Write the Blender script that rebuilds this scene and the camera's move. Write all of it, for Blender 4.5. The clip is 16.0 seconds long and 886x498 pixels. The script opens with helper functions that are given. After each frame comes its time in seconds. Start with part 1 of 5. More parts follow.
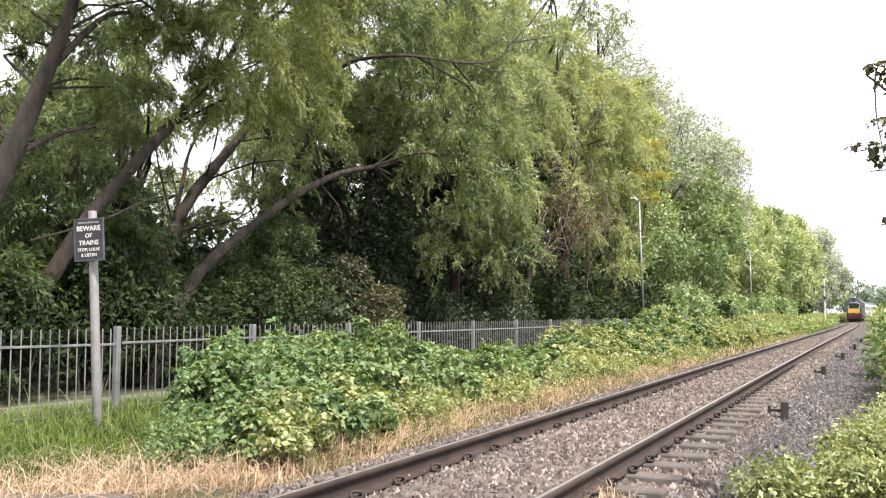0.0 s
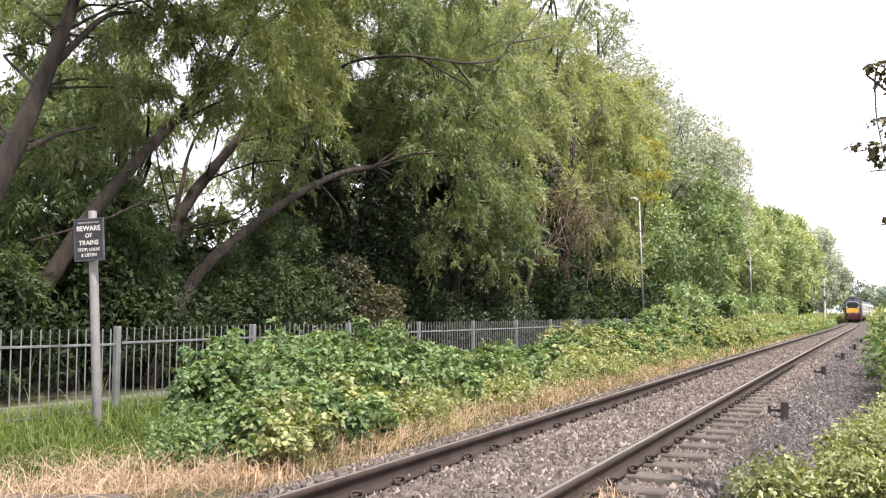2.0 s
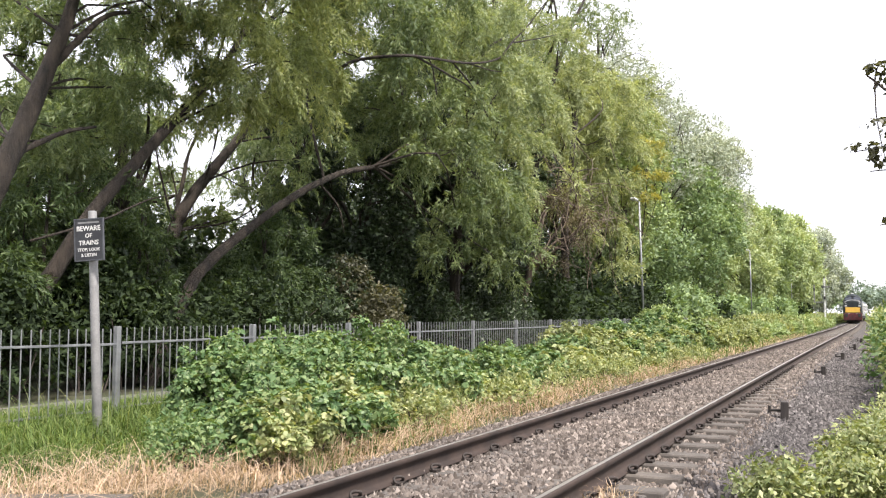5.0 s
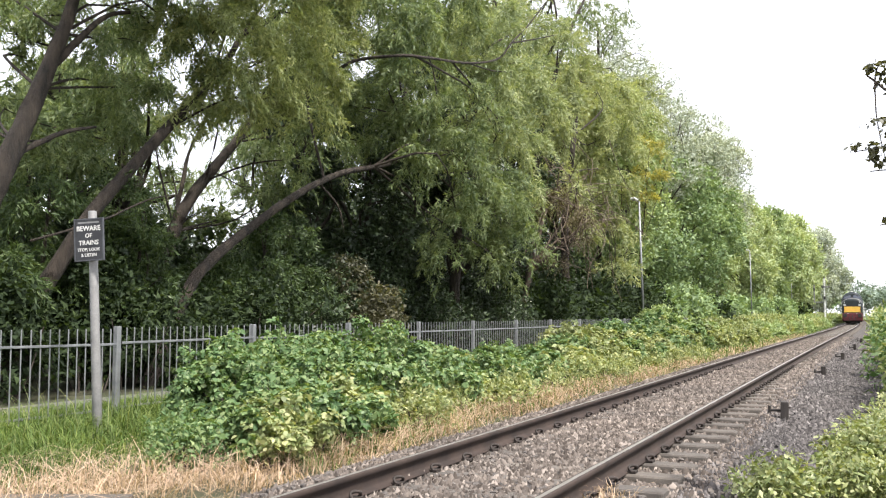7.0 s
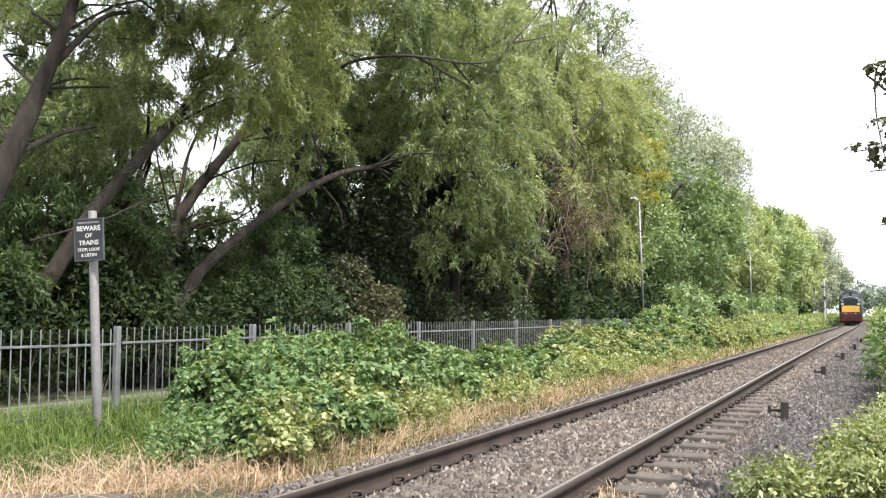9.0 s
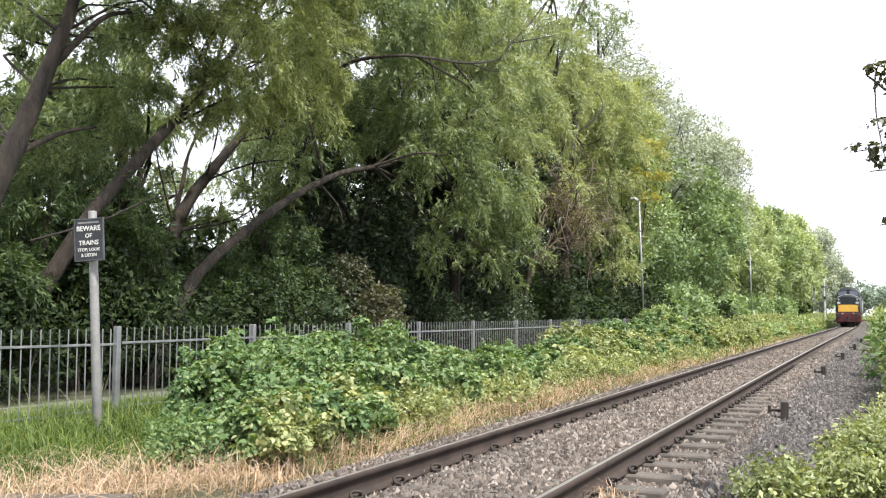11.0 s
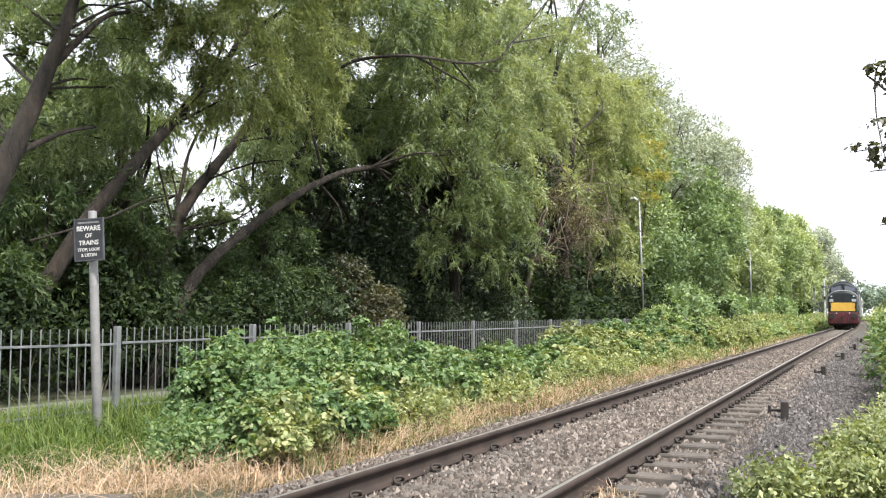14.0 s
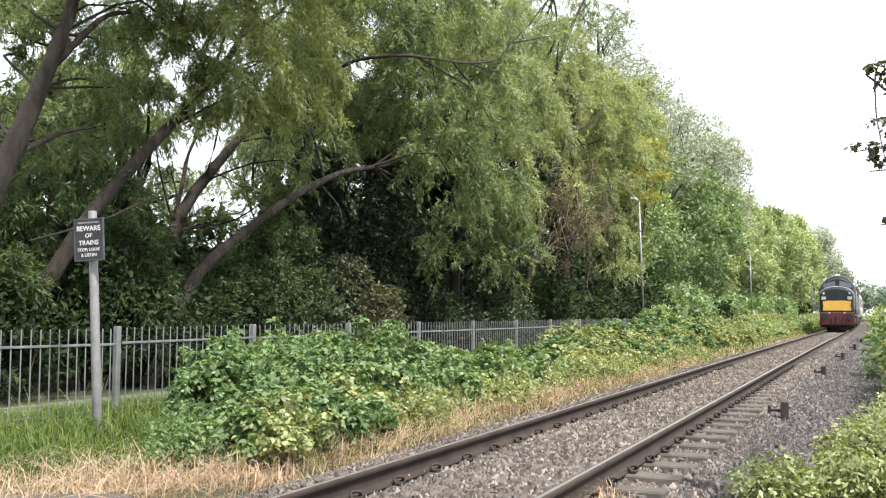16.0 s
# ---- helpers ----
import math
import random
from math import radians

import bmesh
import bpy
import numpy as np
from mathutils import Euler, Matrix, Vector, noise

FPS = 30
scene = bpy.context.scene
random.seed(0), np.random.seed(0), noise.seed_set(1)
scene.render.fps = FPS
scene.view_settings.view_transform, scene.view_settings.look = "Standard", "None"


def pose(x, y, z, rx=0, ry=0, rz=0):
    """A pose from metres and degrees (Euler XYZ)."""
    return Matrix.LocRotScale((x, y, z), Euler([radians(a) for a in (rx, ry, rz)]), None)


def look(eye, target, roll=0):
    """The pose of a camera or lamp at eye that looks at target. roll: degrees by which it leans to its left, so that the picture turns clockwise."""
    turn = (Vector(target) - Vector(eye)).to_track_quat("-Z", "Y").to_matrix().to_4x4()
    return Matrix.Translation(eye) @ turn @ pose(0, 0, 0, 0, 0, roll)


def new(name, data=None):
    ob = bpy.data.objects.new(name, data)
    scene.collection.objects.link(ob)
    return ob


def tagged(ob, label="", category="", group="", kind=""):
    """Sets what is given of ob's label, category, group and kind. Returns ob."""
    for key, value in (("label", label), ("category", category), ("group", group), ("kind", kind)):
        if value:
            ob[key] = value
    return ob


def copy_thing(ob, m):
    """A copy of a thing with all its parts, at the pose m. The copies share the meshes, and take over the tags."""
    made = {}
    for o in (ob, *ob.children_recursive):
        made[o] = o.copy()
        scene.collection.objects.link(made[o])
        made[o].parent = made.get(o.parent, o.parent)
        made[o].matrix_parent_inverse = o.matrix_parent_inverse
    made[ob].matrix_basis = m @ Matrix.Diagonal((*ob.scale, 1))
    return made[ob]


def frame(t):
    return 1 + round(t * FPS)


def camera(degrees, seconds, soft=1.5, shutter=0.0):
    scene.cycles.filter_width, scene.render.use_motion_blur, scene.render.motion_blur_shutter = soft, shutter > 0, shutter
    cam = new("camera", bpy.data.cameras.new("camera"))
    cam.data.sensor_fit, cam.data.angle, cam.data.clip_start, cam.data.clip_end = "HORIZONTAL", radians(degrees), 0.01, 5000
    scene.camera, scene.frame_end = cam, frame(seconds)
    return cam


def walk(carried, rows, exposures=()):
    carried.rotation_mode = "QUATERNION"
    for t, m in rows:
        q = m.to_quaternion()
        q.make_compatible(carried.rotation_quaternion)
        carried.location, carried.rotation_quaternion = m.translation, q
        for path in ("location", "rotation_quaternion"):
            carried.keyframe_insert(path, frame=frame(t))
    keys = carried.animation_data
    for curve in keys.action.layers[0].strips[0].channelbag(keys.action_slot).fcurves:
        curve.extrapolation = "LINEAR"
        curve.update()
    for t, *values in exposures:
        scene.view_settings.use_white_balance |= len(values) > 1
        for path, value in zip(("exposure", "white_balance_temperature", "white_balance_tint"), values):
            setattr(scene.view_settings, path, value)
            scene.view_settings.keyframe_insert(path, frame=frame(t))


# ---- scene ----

# ---- camera: stands still beside a single railway line that runs along +y ----
EYE = (2.687, 0.0, 1.142)
YAW, TILT = 25.19, 4.20
STAND = pose(EYE[0], EYE[1], EYE[2], 90 + TILT, 0, YAW)
cam = camera(52.0, 16.0, soft=1.2)
EXPOSURE = 1.2
walk(cam, [(0.0, STAND), (16.0, STAND)], [(0.0, EXPOSURE + 0.15, 6550, 16), (0.8, EXPOSURE + 0.06, 6550, 18), (1.6, EXPOSURE, 6550, 18), (3.4, EXPOSURE, 6500, 17), (7.0, EXPOSURE + 0.01, 6350, 12), (16.0, EXPOSURE - 0.03, 6300, 10)])

# ---- world and sun: bright, thinly clouded sky ----
SUN_EL, SUN_AZ = 60.0, 112.0          # azimuth clockwise from +y
world = bpy.data.worlds.new("sky")
scene.world = world
world.use_nodes = True
wn, wl = world.node_tree.nodes, world.node_tree.links
wn.clear()
sky = wn.new("ShaderNodeTexSky")
sky.sky_type, sky.sun_disc = "NISHITA", False
sky.sun_elevation, sky.sun_rotation = radians(SUN_EL), radians(SUN_AZ)
sky.air_density, sky.dust_density = 1.0, 4.0
bg_sky, bg_cloud, wmix, wout = wn.new("ShaderNodeBackground"), wn.new("ShaderNodeBackground"), wn.new("ShaderNodeMixShader"), wn.new("ShaderNodeOutputWorld")
bg_sky.inputs["Strength"].default_value = 0.10
bg_cloud.inputs["Color"].default_value = (0.985, 0.99, 1.015, 1)
bg_cloud.inputs["Strength"].default_value = 1.0
wmix.inputs[0].default_value = 0.7
wl.new(sky.outputs[0], bg_sky.inputs["Color"])
wl.new(bg_sky.outputs[0], wmix.inputs[1])
wl.new(bg_cloud.outputs[0], wmix.inputs[2])
wl.new(wmix.outputs[0], wout.inputs["Surface"])
sun = new("sun", bpy.data.lights.new("sun", "SUN"))
sun.data.energy, sun.data.angle, sun.data.color = 4.0, radians(4), (1.0, 0.95, 0.86)
_a, _e = radians(SUN_AZ), radians(SUN_EL)
_s = Vector((math.sin(_a) * math.cos(_e), math.cos(_a) * math.cos(_e), math.sin(_e)))
sun.matrix_world = look(_s * 50, (0, 0, 0))


# ---- materials ----
def material(name, build):
    m = bpy.data.materials.new(name)
    m.use_nodes = True
    nt = m.node_tree
    build(nt, nt.nodes["Principled BSDF"])
    return m


def node(nt, kind, **inputs):
    n = nt.nodes.new(kind)
    for k, v in inputs.items():
        n.inputs[k.replace("_", " ")].default_value = v
    return n


def ramp(nt, fac, stops):
    r = nt.nodes.new("ShaderNodeValToRGB")
    while len(r.color_ramp.elements) < len(stops):
        r.color_ramp.elements.new(0.5)
    for e, (p, c) in zip(r.color_ramp.elements, stops):
        e.position, e.color = p, (*c, 1)
    nt.links.new(fac, r.inputs[0])
    return r.outputs[0]


def noise_fac(nt, scale, detail=5.0, rough=0.6, coord="Object", stretch=None):
    tc = nt.nodes.new("ShaderNodeTexCoord")
    out = tc.outputs[coord]
    if stretch:
        mp = nt.nodes.new("ShaderNodeMapping")
        mp.inputs["Scale"].default_value = stretch
        nt.links.new(out, mp.inputs["Vector"])
        out = mp.outputs[0]
    n = node(nt, "ShaderNodeTexNoise", Scale=scale, Detail=detail, Roughness=rough)
    nt.links.new(out, n.inputs["Vector"])
    return n.outputs["Fac"]


def mixed(nt, fac, a, b, mode="MIX"):
    m = nt.nodes.new("ShaderNodeMix")
    m.data_type, m.blend_type = "RGBA", mode
    if isinstance(fac, (int, float)):
        m.inputs[0].default_value = fac
    else:
        nt.links.new(fac, m.inputs[0])
    for i, v in ((6, a), (7, b)):
        if isinstance(v, tuple):
            m.inputs[i].default_value = (*v, 1)
        else:
            nt.links.new(v, m.inputs[i])
    return m.outputs[2]


def bumped(nt, bsdf, fac, strength, distance):
    b = node(nt, "ShaderNodeBump", Strength=strength, Distance=distance)
    nt.links.new(fac, b.inputs["Height"])
    nt.links.new(b.outputs[0], bsdf.inputs["Normal"])


def surface(name, dark, light, scale, rough=0.8, metal=0.0, fine=60.0, bump=0.4, depth=0.004, stretch=None, vary=0.0):
    """Two tones mixed by a broad noise, a finer grain over them, and relief."""
    def build(nt, b):
        big = noise_fac(nt, scale, stretch=stretch)
        col = ramp(nt, big, [(0.32, dark), (0.68, light)])
        small = noise_fac(nt, fine, 6, 0.7, stretch=stretch)
        col = mixed(nt, 0.55, col, ramp(nt, small, [(0.25, (0.45, 0.45, 0.45)), (0.75, (1.25, 1.22, 1.18))]), "MULTIPLY")
        if vary:
            oi = nt.nodes.new("ShaderNodeObjectInfo")
            col = mixed(nt, vary, col, ramp(nt, oi.outputs["Random"], [(0, (0.55, 0.55, 0.56)), (1, (1.3, 1.25, 1.18))]), "MULTIPLY")
        nt.links.new(col, b.inputs["Base Color"])
        b.inputs["Roughness"].default_value, b.inputs["Metallic"].default_value = rough, metal
        bumped(nt, b, small, bump, depth)
    return material(name, build)


def islands(name, stops, rough=0.7, translucent=0.0, patch=0.5, patch_tones=((0.6, 0.65, 0.6), (1.2, 1.15, 0.95)), spec=0.3):
    """For joined leaves, blades and stones: each one takes its own tone, and broad patches differ."""
    def build(nt, b):
        geo = nt.nodes.new("ShaderNodeNewGeometry")
        col = ramp(nt, geo.outputs["Random Per Island"], stops)
        big = noise_fac(nt, patch, 3, 0.6)
        col = mixed(nt, 0.8, col, ramp(nt, big, [(0.35, patch_tones[0]), (0.65, patch_tones[1])]), "MULTIPLY")
        nt.links.new(col, b.inputs["Base Color"])
        b.inputs["Roughness"].default_value = rough
        b.inputs["Specular IOR Level"].default_value = spec
        if translucent:
            tr = nt.nodes.new("ShaderNodeBsdfTranslucent")
            ms = nt.nodes.new("ShaderNodeMixShader")
            warm = mixed(nt, 1.0, col, (1.25, 1.2, 0.5), "MULTIPLY")
            nt.links.new(warm, tr.inputs["Color"])
            ms.inputs[0].default_value = translucent
            nt.links.new(b.outputs[0], ms.inputs[1])
            nt.links.new(tr.outputs[0], ms.inputs[2])
            nt.links.new(ms.outputs[0], nt.nodes["Material Output"].inputs["Surface"])
    return material(name, build)


def leaf(name, a, b, c, rough=0.5, tr=0.35, patch=0.5, tones=((0.62, 0.66, 0.6), (1.2, 1.15, 0.95))):
    return islands(name, [(0.0, a), (0.5, b), (0.97, c)], rough, tr, patch, tones, 0.35)


M_WILLOW = leaf("willow leaf", (0.095, 0.138, 0.068), (0.158, 0.212, 0.108), (0.255, 0.31, 0.175), tr=0.45, tones=((0.52, 0.58, 0.54), (1.25, 1.18, 1.02)))
M_WILLOW_Y = leaf("yellow willow leaf", (0.155, 0.192, 0.088), (0.235, 0.282, 0.138), (0.36, 0.395, 0.215), tr=0.45, tones=((0.55, 0.62, 0.56), (1.25, 1.18, 1.0)))
M_OLIVE = leaf("olive willow leaf", (0.205, 0.248, 0.13), (0.315, 0.36, 0.198), (0.43, 0.465, 0.285), tr=0.45, tones=((0.55, 0.6, 0.56), (1.2, 1.15, 1.0)))
# Willow leaf lightened in colour for the sunlit upper boughs.
M_WILLOW_LIT = leaf("sunlit willow leaf", (0.165, 0.215, 0.118), (0.26, 0.315, 0.18), (0.38, 0.425, 0.265), tr=0.45, tones=((0.52, 0.58, 0.55), (1.25, 1.18, 1.04)))
# Near-black green: the deep shade inside the wood is in the leaf colour.
M_DARK = leaf("shade-darkened ivy leaf", (0.014, 0.026, 0.012), (0.03, 0.05, 0.023), (0.07, 0.10, 0.05), 0.45, 0.2)
# Shrub and elder leaf colours are darkened for the shade under the willows.
M_SHRUB = leaf("shade-darkened shrub leaf", (0.011, 0.022, 0.0085), (0.022, 0.040, 0.015), (0.048, 0.074, 0.028), 0.8)
M_ELDER = leaf("elder leaf", (0.028, 0.052, 0.02), (0.055, 0.09, 0.034), (0.105, 0.15, 0.06))
M_BRONZE = leaf("bronze ivy leaf", (0.05, 0.052, 0.034), (0.085, 0.085, 0.055), (0.14, 0.135, 0.095), 0.45, 0.35)
M_MID = leaf("broad leaf", (0.115, 0.182, 0.09), (0.185, 0.27, 0.138), (0.27, 0.35, 0.19), patch=0.3, tr=0.33)
M_LIME = leaf("fresh broad leaf", (0.15, 0.215, 0.10), (0.24, 0.32, 0.155), (0.335, 0.41, 0.22), patch=0.3, tr=0.33)
# Leaf colour raised to stand in for the haze over the far row.
M_PALE = leaf("leaf paled for haze", (0.24, 0.31, 0.165), (0.33, 0.40, 0.23), (0.41, 0.47, 0.29), patch=0.15, tr=0.33)
M_GOLD = leaf("golden leaf", (0.22, 0.22, 0.06), (0.34, 0.33, 0.10), (0.45, 0.43, 0.16), patch=0.5, tr=0.45)
M_GREY = leaf("silvery leaf", (0.26, 0.30, 0.265), (0.34, 0.385, 0.345), (0.42, 0.46, 0.415), patch=0.3, tr=0.22)
# Pale blue-green tint stands in for haze in front of the far trees.
M_FAR = leaf("far leaf tinted for haze", (0.15, 0.205, 0.175), (0.19, 0.25, 0.215), (0.23, 0.29, 0.25), 0.7, 0.2, 0.05)
M_DEAD = leaf("withered leaf", (0.06, 0.05, 0.03), (0.10, 0.085, 0.05), (0.15, 0.13, 0.07), 0.7, 0.2)
M_BRAMBLE = leaf("bramble leaf", (0.06, 0.115, 0.044), (0.115, 0.185, 0.08), (0.235, 0.295, 0.15), 0.5, 0.35, 0.9, ((0.65, 0.78, 0.7), (1.28, 1.18, 0.98)))
M_NETTLE = leaf("yellow-green leaf", (0.14, 0.182, 0.078), (0.245, 0.288, 0.132), (0.40, 0.415, 0.24), 0.5, 0.35, 1.2)
M_GRASS = leaf("green grass", (0.05, 0.09, 0.02), (0.10, 0.16, 0.035), (0.18, 0.22, 0.07), 0.6, 0.3, 1.0)
M_STRAW = leaf("dry grass", (0.28, 0.205, 0.14), (0.46, 0.35, 0.255), (0.60, 0.475, 0.365), 0.7, 0.25, 1.0, ((0.75, 0.72, 0.7), (1.1, 1.05, 1.0)))
M_STONE = islands("ballast stone", [(0, (0.035, 0.028, 0.023)), (0.5, (0.095, 0.082, 0.073)), (0.85, (0.158, 0.138, 0.123)), (1, (0.26, 0.232, 0.21))], 0.9, 0, 0.35, ((0.7, 0.67, 0.65), (1.12, 1.06, 1.0)))
M_CESS = islands("dark cess stone", [(0, (0.022, 0.02, 0.02)), (0.5, (0.062, 0.057, 0.056)), (0.85, (0.11, 0.102, 0.10)), (1, (0.20, 0.188, 0.182))], 0.9, 0, 0.35, ((0.75, 0.74, 0.74), (1.12, 1.08, 1.05)))
M_LOOSE = surface("loose stone", (0.065, 0.057, 0.052), (0.155, 0.14, 0.13), 12, 0.9, 0, 60, 0.5, 0.004, None, 0.5)
M_BALLAST = surface("ballast bed", (0.03, 0.026, 0.024), (0.10, 0.087, 0.08), 22, 0.95, 0, 70, 1.0, 0.03)
M_SOIL = surface("soil with moss", (0.025, 0.029, 0.014), (0.066, 0.066, 0.033), 0.7, 0.95, 0, 14, 0.8, 0.02)
M_PATH = surface("worn path", (0.10, 0.097, 0.09), (0.17, 0.165, 0.155), 0.8, 0.9, 0, 40)
M_BARK = surface("bark", (0.0125, 0.0092, 0.0065), (0.062, 0.047, 0.034), 6.0, 0.95, 0, 30, 1.0, 0.1, (1, 1, 0.2))
M_DRY = surface("dry brown twig", (0.07, 0.05, 0.036), (0.15, 0.115, 0.085), 4.0, 0.9)
M_TWIG = surface("twig", (0.035, 0.028, 0.023), (0.085, 0.067, 0.054), 4.0, 0.9)
M_STEEL = surface("galvanised steel", (0.16, 0.17, 0.178), (0.28, 0.29, 0.295), 5, 0.5, 0.5, 90, 0.15, 0.001)
M_POLE = surface("weathered grey pole", (0.17, 0.17, 0.172), (0.27, 0.268, 0.266), 4, 0.6, 0.2, 50, 0.2, 0.002)
M_RUST = surface("rusty rail side", (0.016, 0.0095, 0.007), (0.044, 0.028, 0.021), 3, 0.85, 0.1, 60, 0.3, 0.002)
M_RAILTOP = surface("worn rail head", (0.24, 0.22, 0.20), (0.40, 0.38, 0.36), 4, 0.36, 0.6, 60, 0.05, 0.0005, (40, 1, 1))
M_CLIP = surface("rusty spring clip", (0.018, 0.014, 0.012), (0.045, 0.034, 0.028), 20, 0.7, 0.3, 90)
M_SLEEPER = surface("weathered concrete", (0.062, 0.054, 0.047), (0.13, 0.115, 0.10), 3, 0.92, 0, 45, 0.6, 0.006, None, 0.45)
M_STUB = surface("dark stained wood", (0.014, 0.012, 0.0105), (0.042, 0.035, 0.031), 6, 0.85, 0, 60, 0.6, 0.004, (1, 1, 0.2))
M_SIGN = surface("black enamel", (0.012, 0.013, 0.016), (0.03, 0.032, 0.037), 8, 0.45, 0, 60, 0.1, 0.001)
M_EDGE = surface("dull dark metal", (0.05, 0.053, 0.06), (0.10, 0.105, 0.115), 8, 0.5, 0.4, 60, 0.1, 0.001)
M_WHITE = surface("dulled white paint", (0.55, 0.55, 0.54), (0.75, 0.75, 0.73), 6, 0.5, 0, 60, 0.1, 0.001)
M_LOCO = surface("dark blue-green paint", (0.008, 0.012, 0.015), (0.016, 0.023, 0.027), 1.2, 0.38, 0, 30, 0.05, 0.001)
# Lighter than the nose paint: sunlight on the flank is in the colour.
M_LOCO_SIDE = surface("sunlit green paint", (0.018, 0.028, 0.025), (0.034, 0.048, 0.042), 1.2, 0.4, 0, 30, 0.05, 0.001)
M_ROOF = surface("grey roof paint", (0.045, 0.055, 0.065), (0.08, 0.092, 0.105), 1.0, 0.6, 0, 20, 0.1, 0.002)
M_YELLOW = surface("warning yellow", (0.62, 0.36, 0.05), (0.74, 0.45, 0.075), 2, 0.45, 0, 30, 0.05, 0.001)
M_RED = surface("buffer beam red", (0.06, 0.008, 0.012), (0.115, 0.015, 0.02), 3, 0.55, 0, 40, 0.1, 0.002)
M_BLACK = surface("sooty black steel", (0.012, 0.012, 0.013), (0.035, 0.033, 0.032), 4, 0.7, 0.2, 40)
M_CREAM = surface("cream coach paint", (0.48, 0.47, 0.44), (0.60, 0.59, 0.55), 1, 0.45, 0, 30, 0.05, 0.001)
M_COACH = surface("grey coach paint", (0.30, 0.31, 0.31), (0.40, 0.41, 0.41), 1, 0.45, 0, 30, 0.05, 0.001)
M_BRICK = surface("pale brick", (0.42, 0.33, 0.28), (0.55, 0.46, 0.40), 2, 0.9, 0, 20)


def glass_build(nt, b):
    # Bluish base colour stands in for sky reflected in the panes.
    b.inputs["Base Color"].default_value = (0.07, 0.078, 0.10, 1)
    b.inputs["Roughness"].default_value = 0.06
    b.inputs["Specular IOR Level"].default_value = 0.6


M_GLASS = material("dark window glass", glass_build)


def lens_build(nt, b):
    b.inputs["Base Color"].default_value = (0.42, 0.43, 0.43, 1)
    b.inputs["Roughness"].default_value = 0.15


M_LENS = material("pale lamp lens", lens_build)


# ---- mesh helpers ----
def mesh_np(name, verts, faces_per, mat, smooth=False):
    """A mesh of separate n-gons whose corners follow one another in verts."""
    me = bpy.data.meshes.new(name)
    faces_per = verts.shape[1] if verts.ndim == 3 else faces_per
    verts = verts.reshape(-1, 3)
    n = len(verts)
    me.vertices.add(n)
    me.vertices.foreach_set("co", np.ascontiguousarray(verts, np.float32).ravel())
    me.loops.add(n)
    me.loops.foreach_set("vertex_index", np.arange(n, dtype=np.int32))
    me.polygons.add(n // faces_per)
    me.polygons.foreach_set("loop_start", np.arange(0, n, faces_per, dtype=np.int32))
    me.update(calc_edges=True)
    me.materials.append(mat)
    return me


def mesh_idx(name, verts, faces, mat):
    """A mesh from a vertex array and an index array of triangles or quads."""
    me = bpy.data.meshes.new(name)
    faces = np.asarray(faces, np.int32)
    me.vertices.add(len(verts))
    me.vertices.foreach_set("co", np.ascontiguousarray(verts, np.float32).ravel())
    me.loops.add(faces.size)
    me.loops.foreach_set("vertex_index", faces.ravel())
    me.polygons.add(len(faces))
    me.polygons.foreach_set("loop_start", np.arange(0, faces.size, faces.shape[1], dtype=np.int32))
    me.update(calc_edges=True)
    me.materials.append(mat)
    return me


def child(name, me, parent, label=""):
    ob = new(name, me)
    ob.parent = parent
    if label:
        tagged(ob, label)
    return ob


def part(name, bm, mat, parent=None, label="", smooth=False):
    me = bpy.data.meshes.new(name)
    bm.to_mesh(me)
    bm.free()
    for m in (mat if isinstance(mat, (list, tuple)) else [mat]):
        me.materials.append(m)
    if smooth:
        for p in me.polygons:
            p.use_smooth = True
    return child(name, me, parent, label)


def box(size, at=(0, 0, 0), bevel=0.0, bm=None, turn=None):
    b = bmesh.new()
    bmesh.ops.create_cube(b, size=1.0)
    bmesh.ops.scale(b, vec=size, verts=b.verts)
    if bevel:
        bmesh.ops.bevel(b, geom=b.edges[:], offset=bevel, segments=2, affect="EDGES", profile=0.5)
    if turn:
        bmesh.ops.transform(b, matrix=turn, verts=b.verts)
    bmesh.ops.translate(b, vec=at, verts=b.verts)
    return merged(b, bm)


def merged(b, bm):
    if bm is None:
        return b
    tmp = bpy.data.meshes.new("tmp")
    b.to_mesh(tmp)
    b.free()
    bm.from_mesh(tmp)
    bpy.data.meshes.remove(tmp)
    return bm


def rod(p, q, r0, r1=None, sides=12, bm=None, bevel=0.0):
    p, q = Vector(p), Vector(q)
    b = bmesh.new()
    bmesh.ops.create_cone(b, cap_ends=True, segments=sides, radius1=r0, radius2=r0 if r1 is None else r1, depth=(q - p).length)
    if bevel:
        bmesh.ops.bevel(b, geom=[e for e in b.edges if abs(e.verts[0].co.z - e.verts[1].co.z) < 1e-5], offset=bevel, segments=2, affect="EDGES", profile=0.5)
    m = Matrix.Translation((p + q) / 2) @ (q - p).to_track_quat("Z", "Y").to_matrix().to_4x4()
    bmesh.ops.transform(b, matrix=m, verts=b.verts)
    return merged(b, bm)


